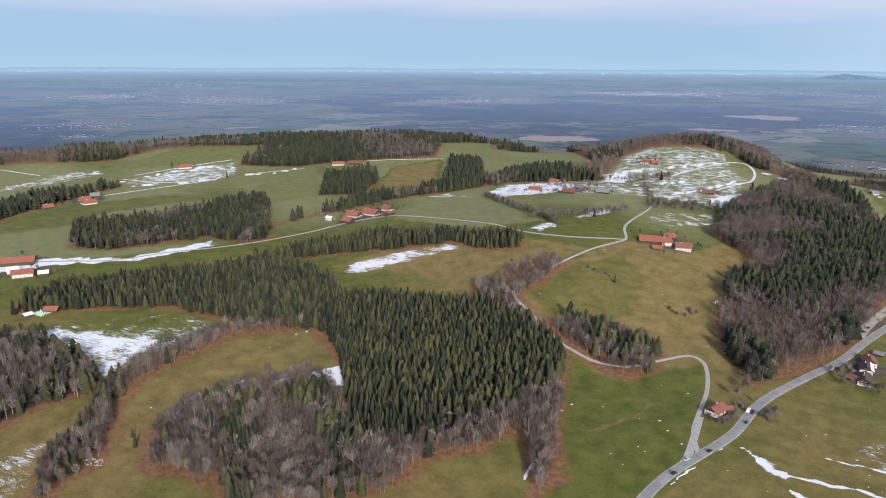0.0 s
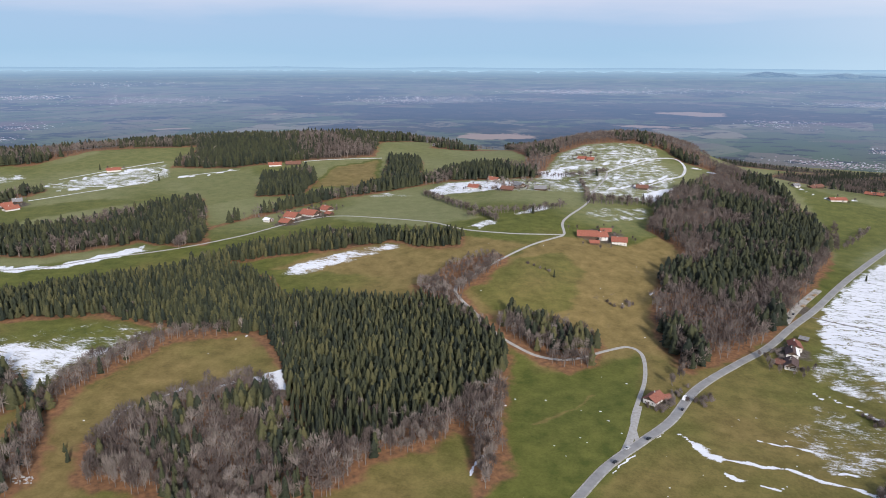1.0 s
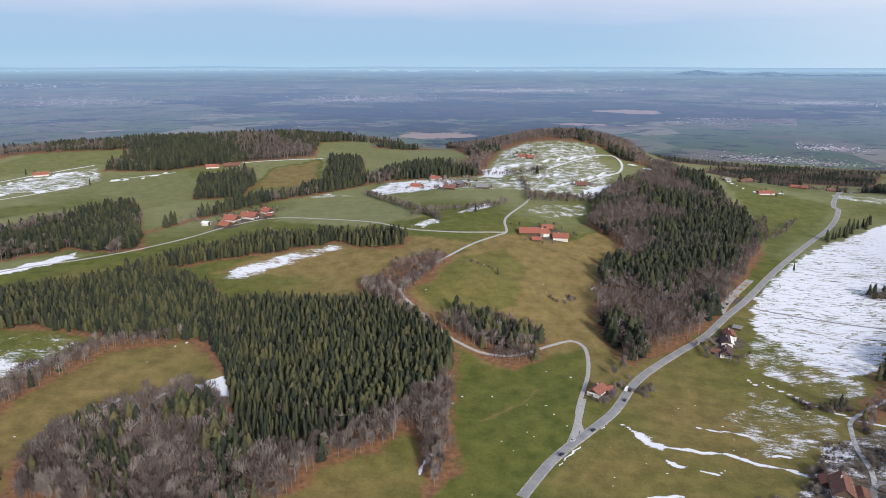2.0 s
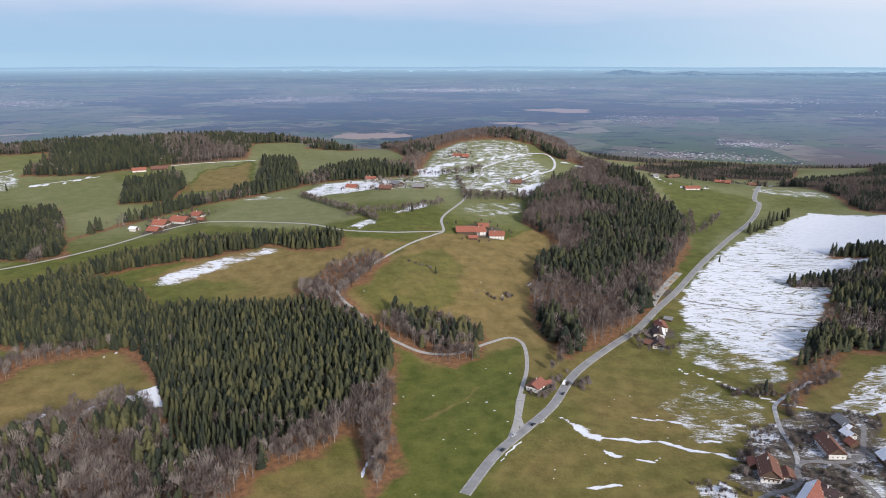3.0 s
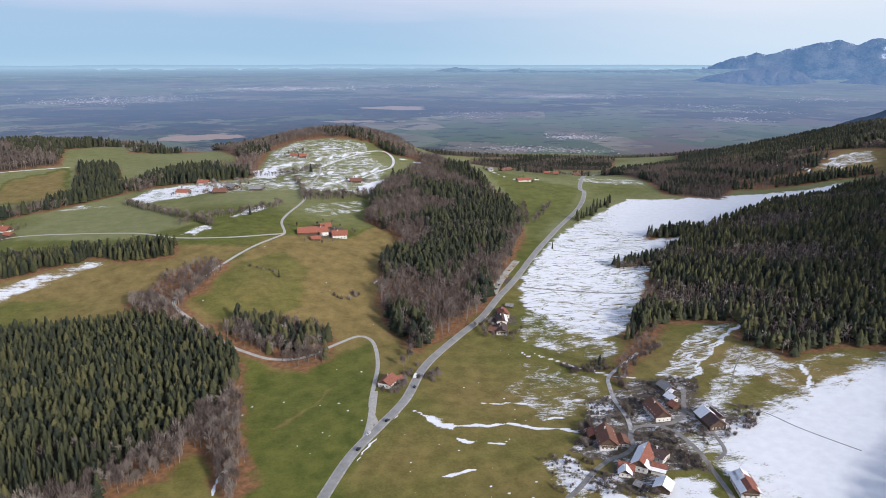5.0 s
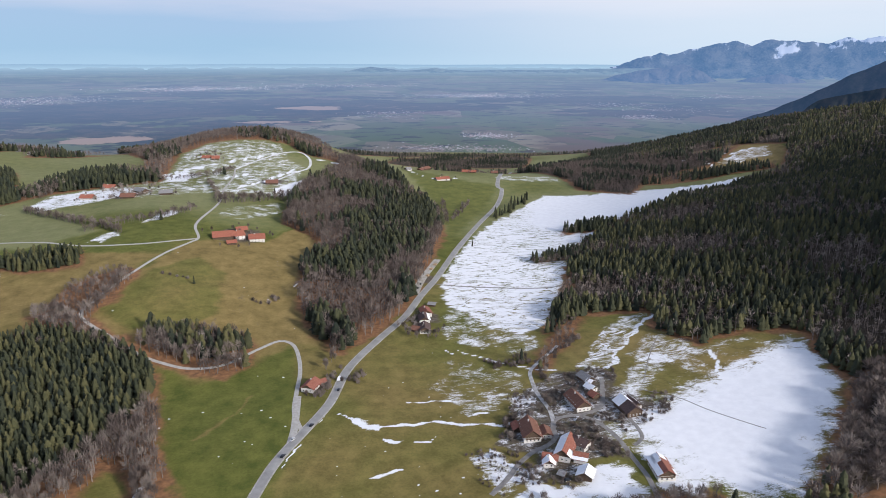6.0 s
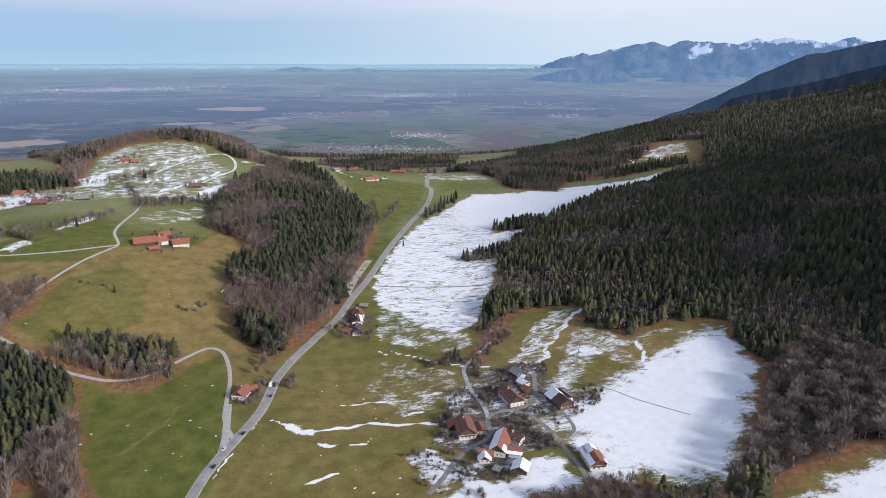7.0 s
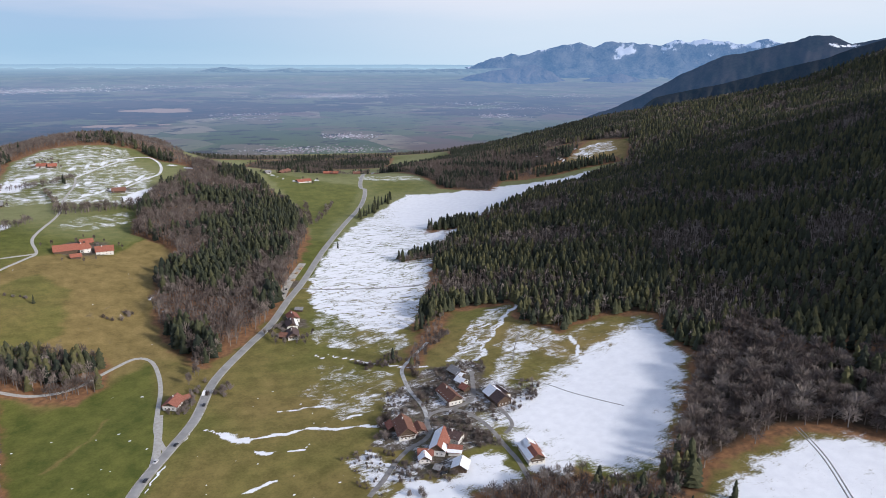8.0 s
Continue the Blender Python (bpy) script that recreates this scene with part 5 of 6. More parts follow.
row_of("bare_shrub", [(238, 421), (248, 425), (251, 418), (242, 406)], 2.5, 4, "dark brown shrub in the hamlet", "hamlet shrubs", 3)
row_of("bare_shrub", [(167, 441), (165, 427), (155, 423), (139, 421), (129, 410), (127, 397)], 4, 6, "dark brown shrub in the hamlet", "hamlet shrubs", 3)
row_of("bare_shrub", [(181, 391), (182, 379), (182, 368), (188, 360), (176, 364)], 3.5, 5, "dark brown shrub in the hamlet", "hamlet shrubs", 3)
row_of("bare_shrub", [(197, 405), (201, 395), (203, 387)], 3.0, 4, "dark brown shrub in the hamlet", "hamlet shrubs", 3)
row_of("bare_shrub", [(103, 385), (114, 378), (122, 368), (123, 384)], 3.5, 3.5, "dark brown shrub in the hamlet", "hamlet shrubs", 4)
row_of("bare_shrub", [(123, 335), (125, 328)], 3.0, 6, "dark brown shrub in the hamlet", "hamlet shrubs", 3)
row_of("bare_tree", [(83.2, 602), (90.3, 587), (92.8, 574), (105, 574)], 4, 9, "leafless garden tree by roadside houses", "garden trees", 4)
row_of("bare_tree", [(12, 524), (19, 536), (24.3, 551), (18.8, 564)], 4, 10, "leafless tree behind a small house", "garden trees", 4)
row_of("bare_tree", [(107, 584), (115, 570), (122, 587)], 5, 8, "leafless garden tree by roadside houses", "garden trees", 4)


# ---- houses ----
def box(bm, x0, y0, z0, x1, y1, z1):
    v = [bm.verts.new((x, y, z)) for z in (z0, z1) for y in (y0, y1) for x in (x0, x1)]
    for q in ((0, 2, 3, 1), (4, 5, 7, 6), (0, 1, 5, 4), (1, 3, 7, 5), (3, 2, 6, 7), (2, 0, 4, 6)):
        bm.faces.new([v[i] for i in q])


def prism(bm, outline, x0, x1):
    """A body with an upright outline of (y, z), drawn out along x."""
    a = [bm.verts.new((x0, y, z)) for y, z in outline]
    c = [bm.verts.new((x1, y, z)) for y, z in outline]
    bm.faces.new(a[::-1])
    bm.faces.new(c)
    for i in range(len(a)):
        j = (i + 1) % len(a)
        bm.faces.new((a[i], a[j], c[j], c[i]))


def slope(bm, half, ridge, eave, over, lift, thick, x0, x1, side, low=0.0, high=1.0):
    """A slab on one side of a gable roof, from low to high between eaves and ridge."""
    rise = (ridge - eave) / half
    out = half + over

    def at(f):
        y = out * (1 - f)
        return y, ridge - rise * y + lift

    (ya, za), (yb, zb) = at(low), at(high)
    prism(bm, [(side * ya, za), (side * yb, zb), (side * yb, zb + thick), (side * ya, za + thick)][::side], x0, x1)


SHARED = {}


def pane_meshes(w, h):
    if (w, h) not in SHARED:
        bm = bmesh.new()
        t = 0.1
        for b4 in ((-w / 2, -0.06, 0, -w / 2 + t, 0.06, h), (w / 2 - t, -0.06, 0, w / 2, 0.06, h), (-w / 2, -0.06, 0, w / 2, 0.06, t), (-w / 2, -0.06, h - t, w / 2, 0.06, h), (-0.04, -0.05, 0, 0.04, 0.05, h)):
            box(bm, *b4)
        f = bpy.data.meshes.new("window")
        bm.to_mesh(f)
        f.materials.append(FRAME)
        bm = bmesh.new()
        box(bm, -w / 2 + 0.05, -0.03, 0.05, w / 2 - 0.05, 0.03, h - 0.05)
        g = bpy.data.meshes.new("pane")
        bm.to_mesh(g)
        g.materials.append(GLASS)
        SHARED[(w, h)] = f, g
    return SHARED[(w, h)]


def window(parent, x, y, z, turn, w=1.1, h=1.3):
    f, g = pane_meshes(w, h)
    a = part("window", f, None, parent)
    a.matrix_basis = pose(x, y, z, 0, 0, turn)
    part("pane", g, None, a)


HOMES = []


def house(ax, ay, bx, by, ridge, width, eave, wall, roof, label, group="", snow=(), boards=True, windows=2, balcony=False, chimney=True, name="farmhouse", ends=0.0):
    """A gabled building whose roof ridge runs from a (the near gable) to b."""
    length = math.hypot(bx - ax, by - ay) + ends
    turn = math.degrees(math.atan2(by - ay, bx - ax))
    cx, cy = (ax + bx) / 2, (ay + by) / 2
    corners = [(cx + dx, cy + dy) for dx in (-width / 2, width / 2) for dy in (-width / 2, width / 2)]
    base = min(float(ground_z(px, py)) for px, py in corners + [(cx, cy)])
    top = float(ground_z(cx, cy))
    ridge, eave = 0.9 * ridge + top - base, 0.84 * eave + top - base
    root = new(name)
    root.matrix_basis = pose(cx, cy, base, 0, 0, turn)
    tagged(root, label, "house" if "house" in name else "barn", group)
    L, W = length / 2, width / 2
    HOMES.append((cx, cy, math.hypot(L, W) * 0.85))
    bm = bmesh.new()
    prism(bm, [(-W, -1.0), (W, -1.0), (W, eave), (0, ridge - 0.05), (-W, eave)], -L, L)
    part("wall", bm, wall, root)
    for side in (1, -1):
        bm = bmesh.new()
        slope(bm, W, ridge, eave, 1.1, 0.0, 0.22, -L - 1.1, L + 1.1, side)
        slab = part("roof_slope", bm, roof, root)
        for x0, x1, lo, hi, which in snow:
            if which == side:
                bm = bmesh.new()
                slope(bm, W, ridge, eave, 1.05, 0.224, 0.14, -L - 1.05 + x0 * (length + 2.1), -L - 1.05 + x1 * (length + 2.1), side, lo, hi)
                part("snow_cover", bm, ROOF_SNOW, slab, "melting snow on the roof")
    bm = bmesh.new()
    prism(bm, [(-0.18, ridge + 0.16), (0.18, ridge + 0.16), (0.1, ridge + 0.34), (-0.1, ridge + 0.34)], -L - 1.1, L + 1.1)
    part("ridge_cap", bm, roof, root)
    if boards:
        for s in (-1, 1):
            bm = bmesh.new()
            lowest = eave - (0.9 if ridge > 7 else 0.2)
            x0, x1 = sorted((s * (L + 0.003), s * (L + 0.09)))
            prism(bm, [(-W + 0.1, lowest), (W - 0.1, lowest), (W - 0.1, eave - 0.05), (0, ridge - 0.2), (-W + 0.1, eave - 0.05)], x0, x1)
            part("gable_boarding", bm, BOARDS, root, "weathered brown gable boards")
    if windows:
        storeys = 2 if eave > 4.2 else 1
        for s in (-1, 1):
            for k in range(storeys):
                n = max(2, int(width / 2.8))
                for i in range(n):
                    window(root, s * (L + 0.02), (i - (n - 1) / 2) * width * 0.86 / n, 1.0 + 2.6 * k, 90)
        if windows > 1:
            for s in (-1, 1):
                for k in range(storeys):
                    n = min(7, max(2, int(length / 4)))
                    for i in range(n):
                        window(root, (i - (n - 1) / 2) * length * 0.88 / n, s * (W + 0.02), 1.0 + 2.6 * k, 0)
        bm = bmesh.new()
        box(bm, -0.55, -0.06, -0.2, 0.55, 0.08, 2.1)
        d = part("door", bm, BOARDS, root, "dark wooden door")
        d.matrix_basis = pose(L * 0.25, -W - 0.03, top - base, 0, 0, 0)
    else:
        bm = bmesh.new()
        box(bm, -1.7, -0.05, -0.2, 1.7, 0.06, 3.0)
        d = part("door", bm, BOARDS, root, "large dark barn door")
        d.matrix_basis = pose(-L - 0.04, 0, top - base, 0, 0, 90)
    if balcony:
        bm = bmesh.new()
        box(bm, -L - 1.3, -W * 0.8, 2.95, -L, W * 0.8, 3.1)
        p = part("balcony", bm, BOARDS, root, "brown wooden balcony")
        bm = bmesh.new()
        box(bm, -L - 1.3, -W * 0.8, 3.1, -L - 1.22, W * 0.8, 3.95)
        box(bm, -L - 1.3, -W * 0.8, 3.1, -L - 0.05, -W * 0.8 + 0.08, 3.95)
        box(bm, -L - 1.3, W * 0.8 - 0.08, 3.1, -L - 0.05, W * 0.8, 3.95)
        part("railing", bm, BOARDS, p)
    if chimney:
        bm = bmesh.new()
        box(bm, L * 0.3 - 0.35, 0.4, ridge - 0.9, L * 0.3 + 0.35, 1.1, ridge + 0.9)
        box(bm, L * 0.3 - 0.42, 0.33, ridge + 0.9, L * 0.3 + 0.42, 1.17, ridge + 1.02)
        part("chimney", bm, PLASTER, root)
    return root


VILLAGE, HILLFARM, WESTFARM, TOPFARMS, FARAWAY = "houses of the hamlet", "buildings of the hill farm", "buildings of the western farm", "farms on the plateau", "far farms"
# the hamlet in the valley
house(138.7, 386.9, 141.7, 408.0, 9.5, 11.2, 5.0, PLASTER, BROWN_TILES, "large farmhouse with a weathered brown tile roof", VILLAGE, balcony=True, ends=-1.6)
house(148.8, 388.9, 150.2, 400.2, 5, 6.9, 3, PLASTER, BROWN_TILES, "low brown-roofed wing beside the large farmhouse", VILLAGE, chimney=False, windows=1, ends=-1.6)
house(133.6, 401.6, 134.3, 411.1, 4.5, 5.2, 3, BOARDS, FADED_TILES, "low red-roofed wooden shed by the farmhouse", VILLAGE, windows=0, chimney=False, name="barn", ends=-1.6)
house(185.5, 415.5, 184.2, 437.4, 8.5, 10.3, 4.8, PLASTER, BROWN_TILES, "long farmhouse with a red brown roof and white verge", VILLAGE, ends=-1.6)
house(201.5, 430.8, 199.6, 437.6, 5, 6.0, 3, BOARDS, FADED_TILES, "small red-roofed wooden annexe", VILLAGE, windows=0, chimney=False, name="barn", ends=-1.6)
house(207.3, 455.3, 204.2, 467.9, 6, 7.7, 3.6, BOARDS, GREY_ROOF, "grey-roofed barn at the top of the hamlet", VILLAGE, windows=0, chimney=False, name="barn", ends=-1.6)
house(204.1, 440.7, 201.4, 449.3, 5.5, 6.0, 3.4, PLASTER, GREY_ROOF, "small house with a snow-covered roof", VILLAGE, snow=[(0.0, 1.0, 0.0, 0.95, 1), (0.05, 0.95, 0.05, 0.9, -1)], windows=1, ends=-1.6)
house(207.7, 452.0, 205.1, 456.5, 4.5, 5.2, 3, BOARDS, GREY_ROOF, "snowy shed between the upper barns", VILLAGE, snow=[(0.0, 1.0, 0.0, 0.95, 1), (0.0, 1.0, 0.0, 0.95, -1)], windows=0, chimney=False, name="barn", ends=-1.6)
house(216.0, 400.0, 214.4, 420.8, 8.5, 11.2, 4.6, BOARDS, DARK_TILES, "dark brown barn with snow on part of its roof", VILLAGE, snow=[(0.55, 1.0, 0.0, 1.0, 1), (0.6, 1.0, 0.0, 0.95, -1)], windows=1, chimney=False, name="farmhouse", ends=-1.6)
house(222.4, 409.0, 220.5, 421.9, 6, 6.9, 3.4, PLASTER, DARK_TILES, "low snowy wing behind the dark barn", VILLAGE, snow=[(0.3, 1.0, 0.0, 1.0, -1)], windows=1, chimney=False, ends=-1.6)
house(148.4, 361.2, 161.3, 381.0, 9, 9.5, 5.2, PLASTER, FADED_TILES, "farmhouse with a red roof half under snow", VILLAGE, snow=[(0.0, 1.0, 0.0, 0.97, 1), (0.0, 0.3, 0.0, 0.5, -1)], ends=-1.6)
house(169.4, 369.7, 162.7, 378.8, 7.5, 7.7, 4.8, PLASTER, DARK_TILES, "white cross wing with a dark red roof", VILLAGE, snow=[(0.5, 1.0, 0.0, 0.35, -1)], ends=-1.6)
house(164.5, 358.4, 156.8, 363.2, 6, 7.7, 3.6, PLASTER, FADED_TILES, "low red-roofed outbuilding with snow at the eaves", VILLAGE, snow=[(0.0, 1.0, 0.0, 0.4, -1), (0.0, 1.0, 0.0, 0.4, 1)], windows=1, chimney=False, ends=-1.6)
house(147.2, 363.7, 138.3, 367.8, 5.5, 6.0, 3.4, PLASTER, FADED_TILES, "low red-roofed stable by the lane", VILLAGE, windows=1, chimney=False, ends=-1.6)
house(139.0, 357.6, 141.3, 364.6, 5.5, 6.5, 3.2, PLASTER, FADED_TILES, "small house with a snow-covered roof by the lane", VILLAGE, snow=[(0.0, 1.0, 0.0, 0.97, 1), (0.0, 1.0, 0.0, 0.97, -1)], windows=1, ends=-1.6)
house(154.0, 339.9, 160.0, 348.9, 6, 8.6, 3.6, BOARDS, GREY_ROOF, "dark wooden barn with a snow-covered roof", VILLAGE, snow=[(0.0, 1.0, 0.0, 0.96, 1), (0.0, 1.0, 0.0, 0.96, -1)], windows=0, chimney=False, name="barn", ends=-1.6)
house(145.8, 346.9, 142.9, 350.5, 3.5, 4.3, 2.4, BOARDS, GREY_ROOF, "small dark shed in a snowy yard", VILLAGE, windows=0, chimney=False, name="barn", ends=-1.6)
house(201.0, 328.9, 203.6, 348.3, 8, 10.3, 5, PLASTER, FADED_TILES, "white house with a red roof partly under snow", VILLAGE, snow=[(0.0, 1.0, 0.0, 0.55, 1), (0.55, 1.0, 0.3, 0.98, 1), (0.0, 0.3, 0.0, 0.3, -1), (0.75, 1.0, 0.2, 0.95, -1)], balcony=True, ends=-1.6)
# the house at the junction
house(-1.6, 486.2, 4.4, 498.5, 7, 9.5, 4.2, PLASTER, FADED_TILES, "small white house with a red roof beside the road", "house at the junction")
house(5.5, 496.8, 11.5, 500.1, 4, 5.5, 2.6, BOARDS, FADED_TILES, "low red-roofed shed behind the white house", "house at the junction", windows=0, chimney=False, name="barn")
# roadside houses
house(112.8, 620.7, 112.4, 636.0, 7, 9, 4.4, PLASTER, FADED_TILES, "white roadside house with a red roof", "roadside houses")
house(107.6, 604.4, 108.9, 619.9, 7, 9, 4.4, PLASTER, DARK_TILES, "white roadside house with a dark roof", "roadside houses", snow=[(0.0, 1.0, 0.0, 0.5, -1)])
house(103.4, 581.4, 105.7, 596.6, 7, 9, 4.4, PLASTER, DARK_TILES, "white-gabled roadside house with a dark roof", "roadside houses", balcony=True)
house(99.5, 588.3, 94.5, 591.9, 5, 7, 3, BOARDS, BROWN_TILES, "low brown-roofed garage by the houses", "roadside houses", windows=0, chimney=False, name="barn")
house(125.9, 648.7, 120.2, 651.2, 4, 6, 2.8, BOARDS, GREY_ROOF, "grey-roofed shed at the edge of the snow", "roadside houses", windows=0, chimney=False, name="barn")
# the hill farm
house(-77.8, 840.7, -100.5, 837.7, 8.2, 19, 3.6, BOARDS, RED_TILES, "long barn with a bright red tile roof", HILLFARM, windows=1, chimney=False, name="barn")
house(-67.8, 845.1, -77.9, 841.3, 8.6, 18.6, 4.4, PLASTER, RED_TILES, "white farmhouse end of the long barn", HILLFARM, boards=False)
house(-45.2, 838.9, -57.3, 838.2, 7.6, 18, 3.8, PLASTER, RED_TILES, "white farmhouse with a broad red roof", HILLFARM, ends=5)
house(-73.6, 818.3, -83.0, 816.5, 5, 8, 3, BOARDS, RED_TILES, "low red-roofed shed below the farm", HILLFARM, windows=0, chimney=False, name="barn")
house(-64.4, 865.4, -76.1, 862.8, 7, 10, 4, BOARDS, RED_TILES, "red-roofed barn behind the farm", HILLFARM, windows=0, chimney=False, name="barn")
# the western farm and the plateau
house(-481.0, 843.7, -499.3, 846.1, 9, 17, 3.6, PLASTER, RED_TILES, "white farmhouse with a red roof", WESTFARM)
house(-461.4, 861.3, -484.6, 866.4, 9, 18, 3.6, PLASTER, RED_TILES, "long white farmhouse with a red roof", WESTFARM)
house(-476.4, 815.4, -490.7, 817.7, 7, 14, 3, BOARDS, RED_TILES, "red-roofed wooden barn beside the lane", WESTFARM, windows=0, chimney=False, name="barn")
house(-457.0, 892.4, -470.4, 897.5, 8, 14, 3.4, PLASTER, RED_TILES, "white farmhouse with a red roof", WESTFARM)
house(-442.8, 869.3, -452.1, 873.7, 5, 8, 3, BOARDS, RED_TILES, "low red-roofed shed behind the farm", WESTFARM, windows=0, chimney=False, name="barn")
house(-508.0, 817.1, -516.6, 818.1, 6, 9, 4, PLASTER, GREY_ROOF, "pale shed with a snowy roof", WESTFARM, snow=[(0, 1, 0, 0.95, 1), (0, 1, 0, 0.95, -1)], windows=0, chimney=False, name="barn")
for near, far, w, tile, words in [
    ((-282.9, 1059.5), (-299.5, 1063.6), 12, RED_TILES, "farmhouse with a red roof on the plateau"),
    ((-267.2, 1119.7), (-283.3, 1124.0), 11, RED_TILES, "farmhouse with an orange roof by the wood"),
    ((-225.5, 1049.4), (-244.3, 1051.5), 14, BROWN_TILES, "large farmhouse with a brown roof"),
    ((-217.3, 1076.0), (-231.4, 1091.8), 12, GREY_ROOF, "grey-roofed barn among plateau farms"),
    ((-178.5, 1064.0), (-195.5, 1063.1), 13, GREY_ROOF, "low grey-roofed barn beside a field"),
    ((-31.9, 1128.2), (-49.2, 1128.1), 13, BROWN_TILES, "farmhouse with a pale brown roof"),
    ((-149.9, 1313.7), (-163.6, 1318.5), 12, RED_TILES, "farmhouse with a red roof on the plateau"),
    ((-135.5, 1310.3), (-147.3, 1309.5), 10, RED_TILES, "red-roofed barn on the snowy hilltop"),
    ((-915.2, 777.1), (-921.1, 762.8), 13, RED_TILES, "farmhouse with a red roof on the plateau"),
    ((-893.0, 767.7), (-898.7, 749.3), 13, RED_TILES, "white farmhouse with a red roof"),
    ((-918.0, 714.3), (-921.8, 701.7), 11, RED_TILES, "red-roofed barn by the wood"),
    ((-922.3, 801.4), (-929.9, 792.2), 11, GREY_ROOF, "barn with a snowy grey roof"),
    ((-950.2, 1038.4), (-965.3, 1020.8), 13, RED_TILES, "farmhouse with a red roof on the plateau"),
    ((-702.7, 1178.9), (-721.5, 1166.3), 13, RED_TILES, "farmhouse with a red roof on the plateau"),
    ((-671.2, 1197.8), (-696.3, 1187.1), 14, BROWN_TILES, "long farmhouse with a brown roof"),
    ((-492.8, 1489.8), (-500.2, 1480.7), 11, GREY_ROOF, "pale house at the wood"),
]:
    house(*near, *far, 7, w, 3.2, BOARDS if "barn" in words or "brown" in words else PLASTER, tile, words, TOPFARMS, windows=1)
# the farm by the western wood
house(-708.3, 520.5, -742.3, 489.5, 9, 15, 5, BOARDS, RED_TILES, "very long barn with a bright red roof", "farm by the western wood", windows=0, chimney=False, name="barn")
house(-676.0, 492.7, -688.2, 478.1, 8, 13, 4.6, PLASTER, RED_TILES, "white farmhouse with a dark red roof", "farm by the western wood")
house(-698.2, 492.0, -703.3, 483.0, 7, 10, 4, PLASTER, GREY_ROOF, "house with a snow-covered roof", "farm by the western wood", snow=[(0, 1, 0, 0.95, 1), (0, 1, 0, 0.95, -1)], windows=1)
house(-662.8, 499.9, -668.1, 493.4, 6, 9, 3.6, BOARDS, GREY_ROOF, "shed with a snow-covered roof", "farm by the western wood", snow=[(0, 1, 0, 0.95, 1), (0, 1, 0, 0.95, -1)], windows=0, chimney=False, name="barn")
house(-565.9, 431.7, -576.4, 427.2, 5.5, 8, 3.2, BOARDS, RED_TILES, "red-roofed field barn at the wood's edge", "field barns", windows=0, chimney=False, name="barn")
house(-579.9, 414.7, -580.9, 408.2, 4, 6, 2.6, BOARDS, GREY_ROOF, "small field shed with a snowy roof", "field barns", snow=[(0, 1, 0, 0.95, 1), (0, 1, 0, 0.95, -1)], windows=0, chimney=False, name="barn")
# beyond the wooded hill
for near, far, w, tile, words in [
    ((263.8, 1236.0), (239.9, 1229.7), 13, RED_TILES, "farmhouse with a red roof on a green hill"),
    ((341.3, 1338.8), (316.3, 1348.2), 12, RED_TILES, "long barn with a bright red roof"),
    ((389.8, 1355.5), (377.7, 1358.3), 11, BROWN_TILES, "farmhouse with a brown roof by the road"),
    ((249.8, 1359.2), (226.9, 1329.6), 11, BROWN_TILES, "farmhouse with a brown roof at the wood"),
    ((207.3, 1315.5), (197.8, 1309.3), 9, GREY_ROOF, "pale shed at the wood"),
]:
    house(*near, *far, 6, w, 3.0, BOARDS if "barn" in words or "brown" in words else PLASTER, tile, words, FARAWAY, windows=1)


# ---- gardens of the hamlet ----
def thicket(outline, gap, low, high, seed, label, keep=1.0):
    """Leafless shrubs and small trees between houses, joined."""
    x, y = scatter(outline, gap, seed, keep)
    ok = wobble(x, y, 22, seed) > -0.1
    for hx, hy, r in HOMES:
        ok &= np.hypot(x - hx, y - hy) > r + 1.0
    for line in (VILLAGE_LANE, VILLAGE_LANE_EAST, YARD_LANE, FIELD_LANE, MAIN_ROAD, SIDE_ROAD):
        ok &= off_line(x, y, smooth_line(line, 6).tolist()) > 3.8
    x, y = x[ok], y[ok]
    forest("garden_shrubs", SHRUBS, x, y, np.random.default_rng(seed).uniform(low, high, len(x)), LONE_SHRUB, label, seed)


hedge([(-490, 974), (-468, 1010), (-441, 1039)], 4, 8, 3)
hedge([(-362, 1089), (-341, 1179), (-299, 1247)], 5, 8, 4)
hedge([(-137, 1138), (-121, 1081), (-112, 1024)], 4, 7, 3)
hedge([(225, 1097), (214, 1029), (206, 973)], 5, 8, 3)
thicket(HAMLET_YARD, 4.2, 1.2, 4.5, 61, "leafless brown shrubs between the hamlet's houses")
thicket(BUSH_SNOW, 4.0, 0.8, 3.0, 62, "low brown bushes in thin snow", 0.8)
thicket([(-1, 485), (12.4, 511), (20.3, 536), (24.9, 524), (15.8, 493), (4.7, 472)], 3.0, 1.2, 5.0, 69, "leafless brown bushes between house and road")
thicket([(143, 507), (157, 514), (178, 525), (177, 504), (163, 494), (145, 499)], 3.4, 1.5, 5.0, 68, "leafless grey bushes beside a field lane")
thicket([(95.4, 611), (103, 583), (115, 600), (120, 643), (105, 645), (87.3, 592)], 3.6, 1.5, 5.5, 63, "leafless garden shrubs by the roadside houses")
thicket([(-2.8, 518), (11, 523), (15.2, 510), (7.9, 491), (5.2, 479), (-2.8, 476), (-5.6, 493)], 2.8, 1.2, 4.0, 64, "leafless garden shrubs around the small house")
thicket([(-533, 864), (-518, 919), (-477, 950), (-436, 868), (-463, 837), (-473, 793)], 7, 2.5, 6.0, 65, "leafless trees around the western farm", 0.5)
thicket([(-323, 1123), (-279, 1175), (-212, 1131), (-207, 1060), (-284, 1050)], 8, 3.0, 8.0, 66, "leafless trees around the plateau farms", 0.6)
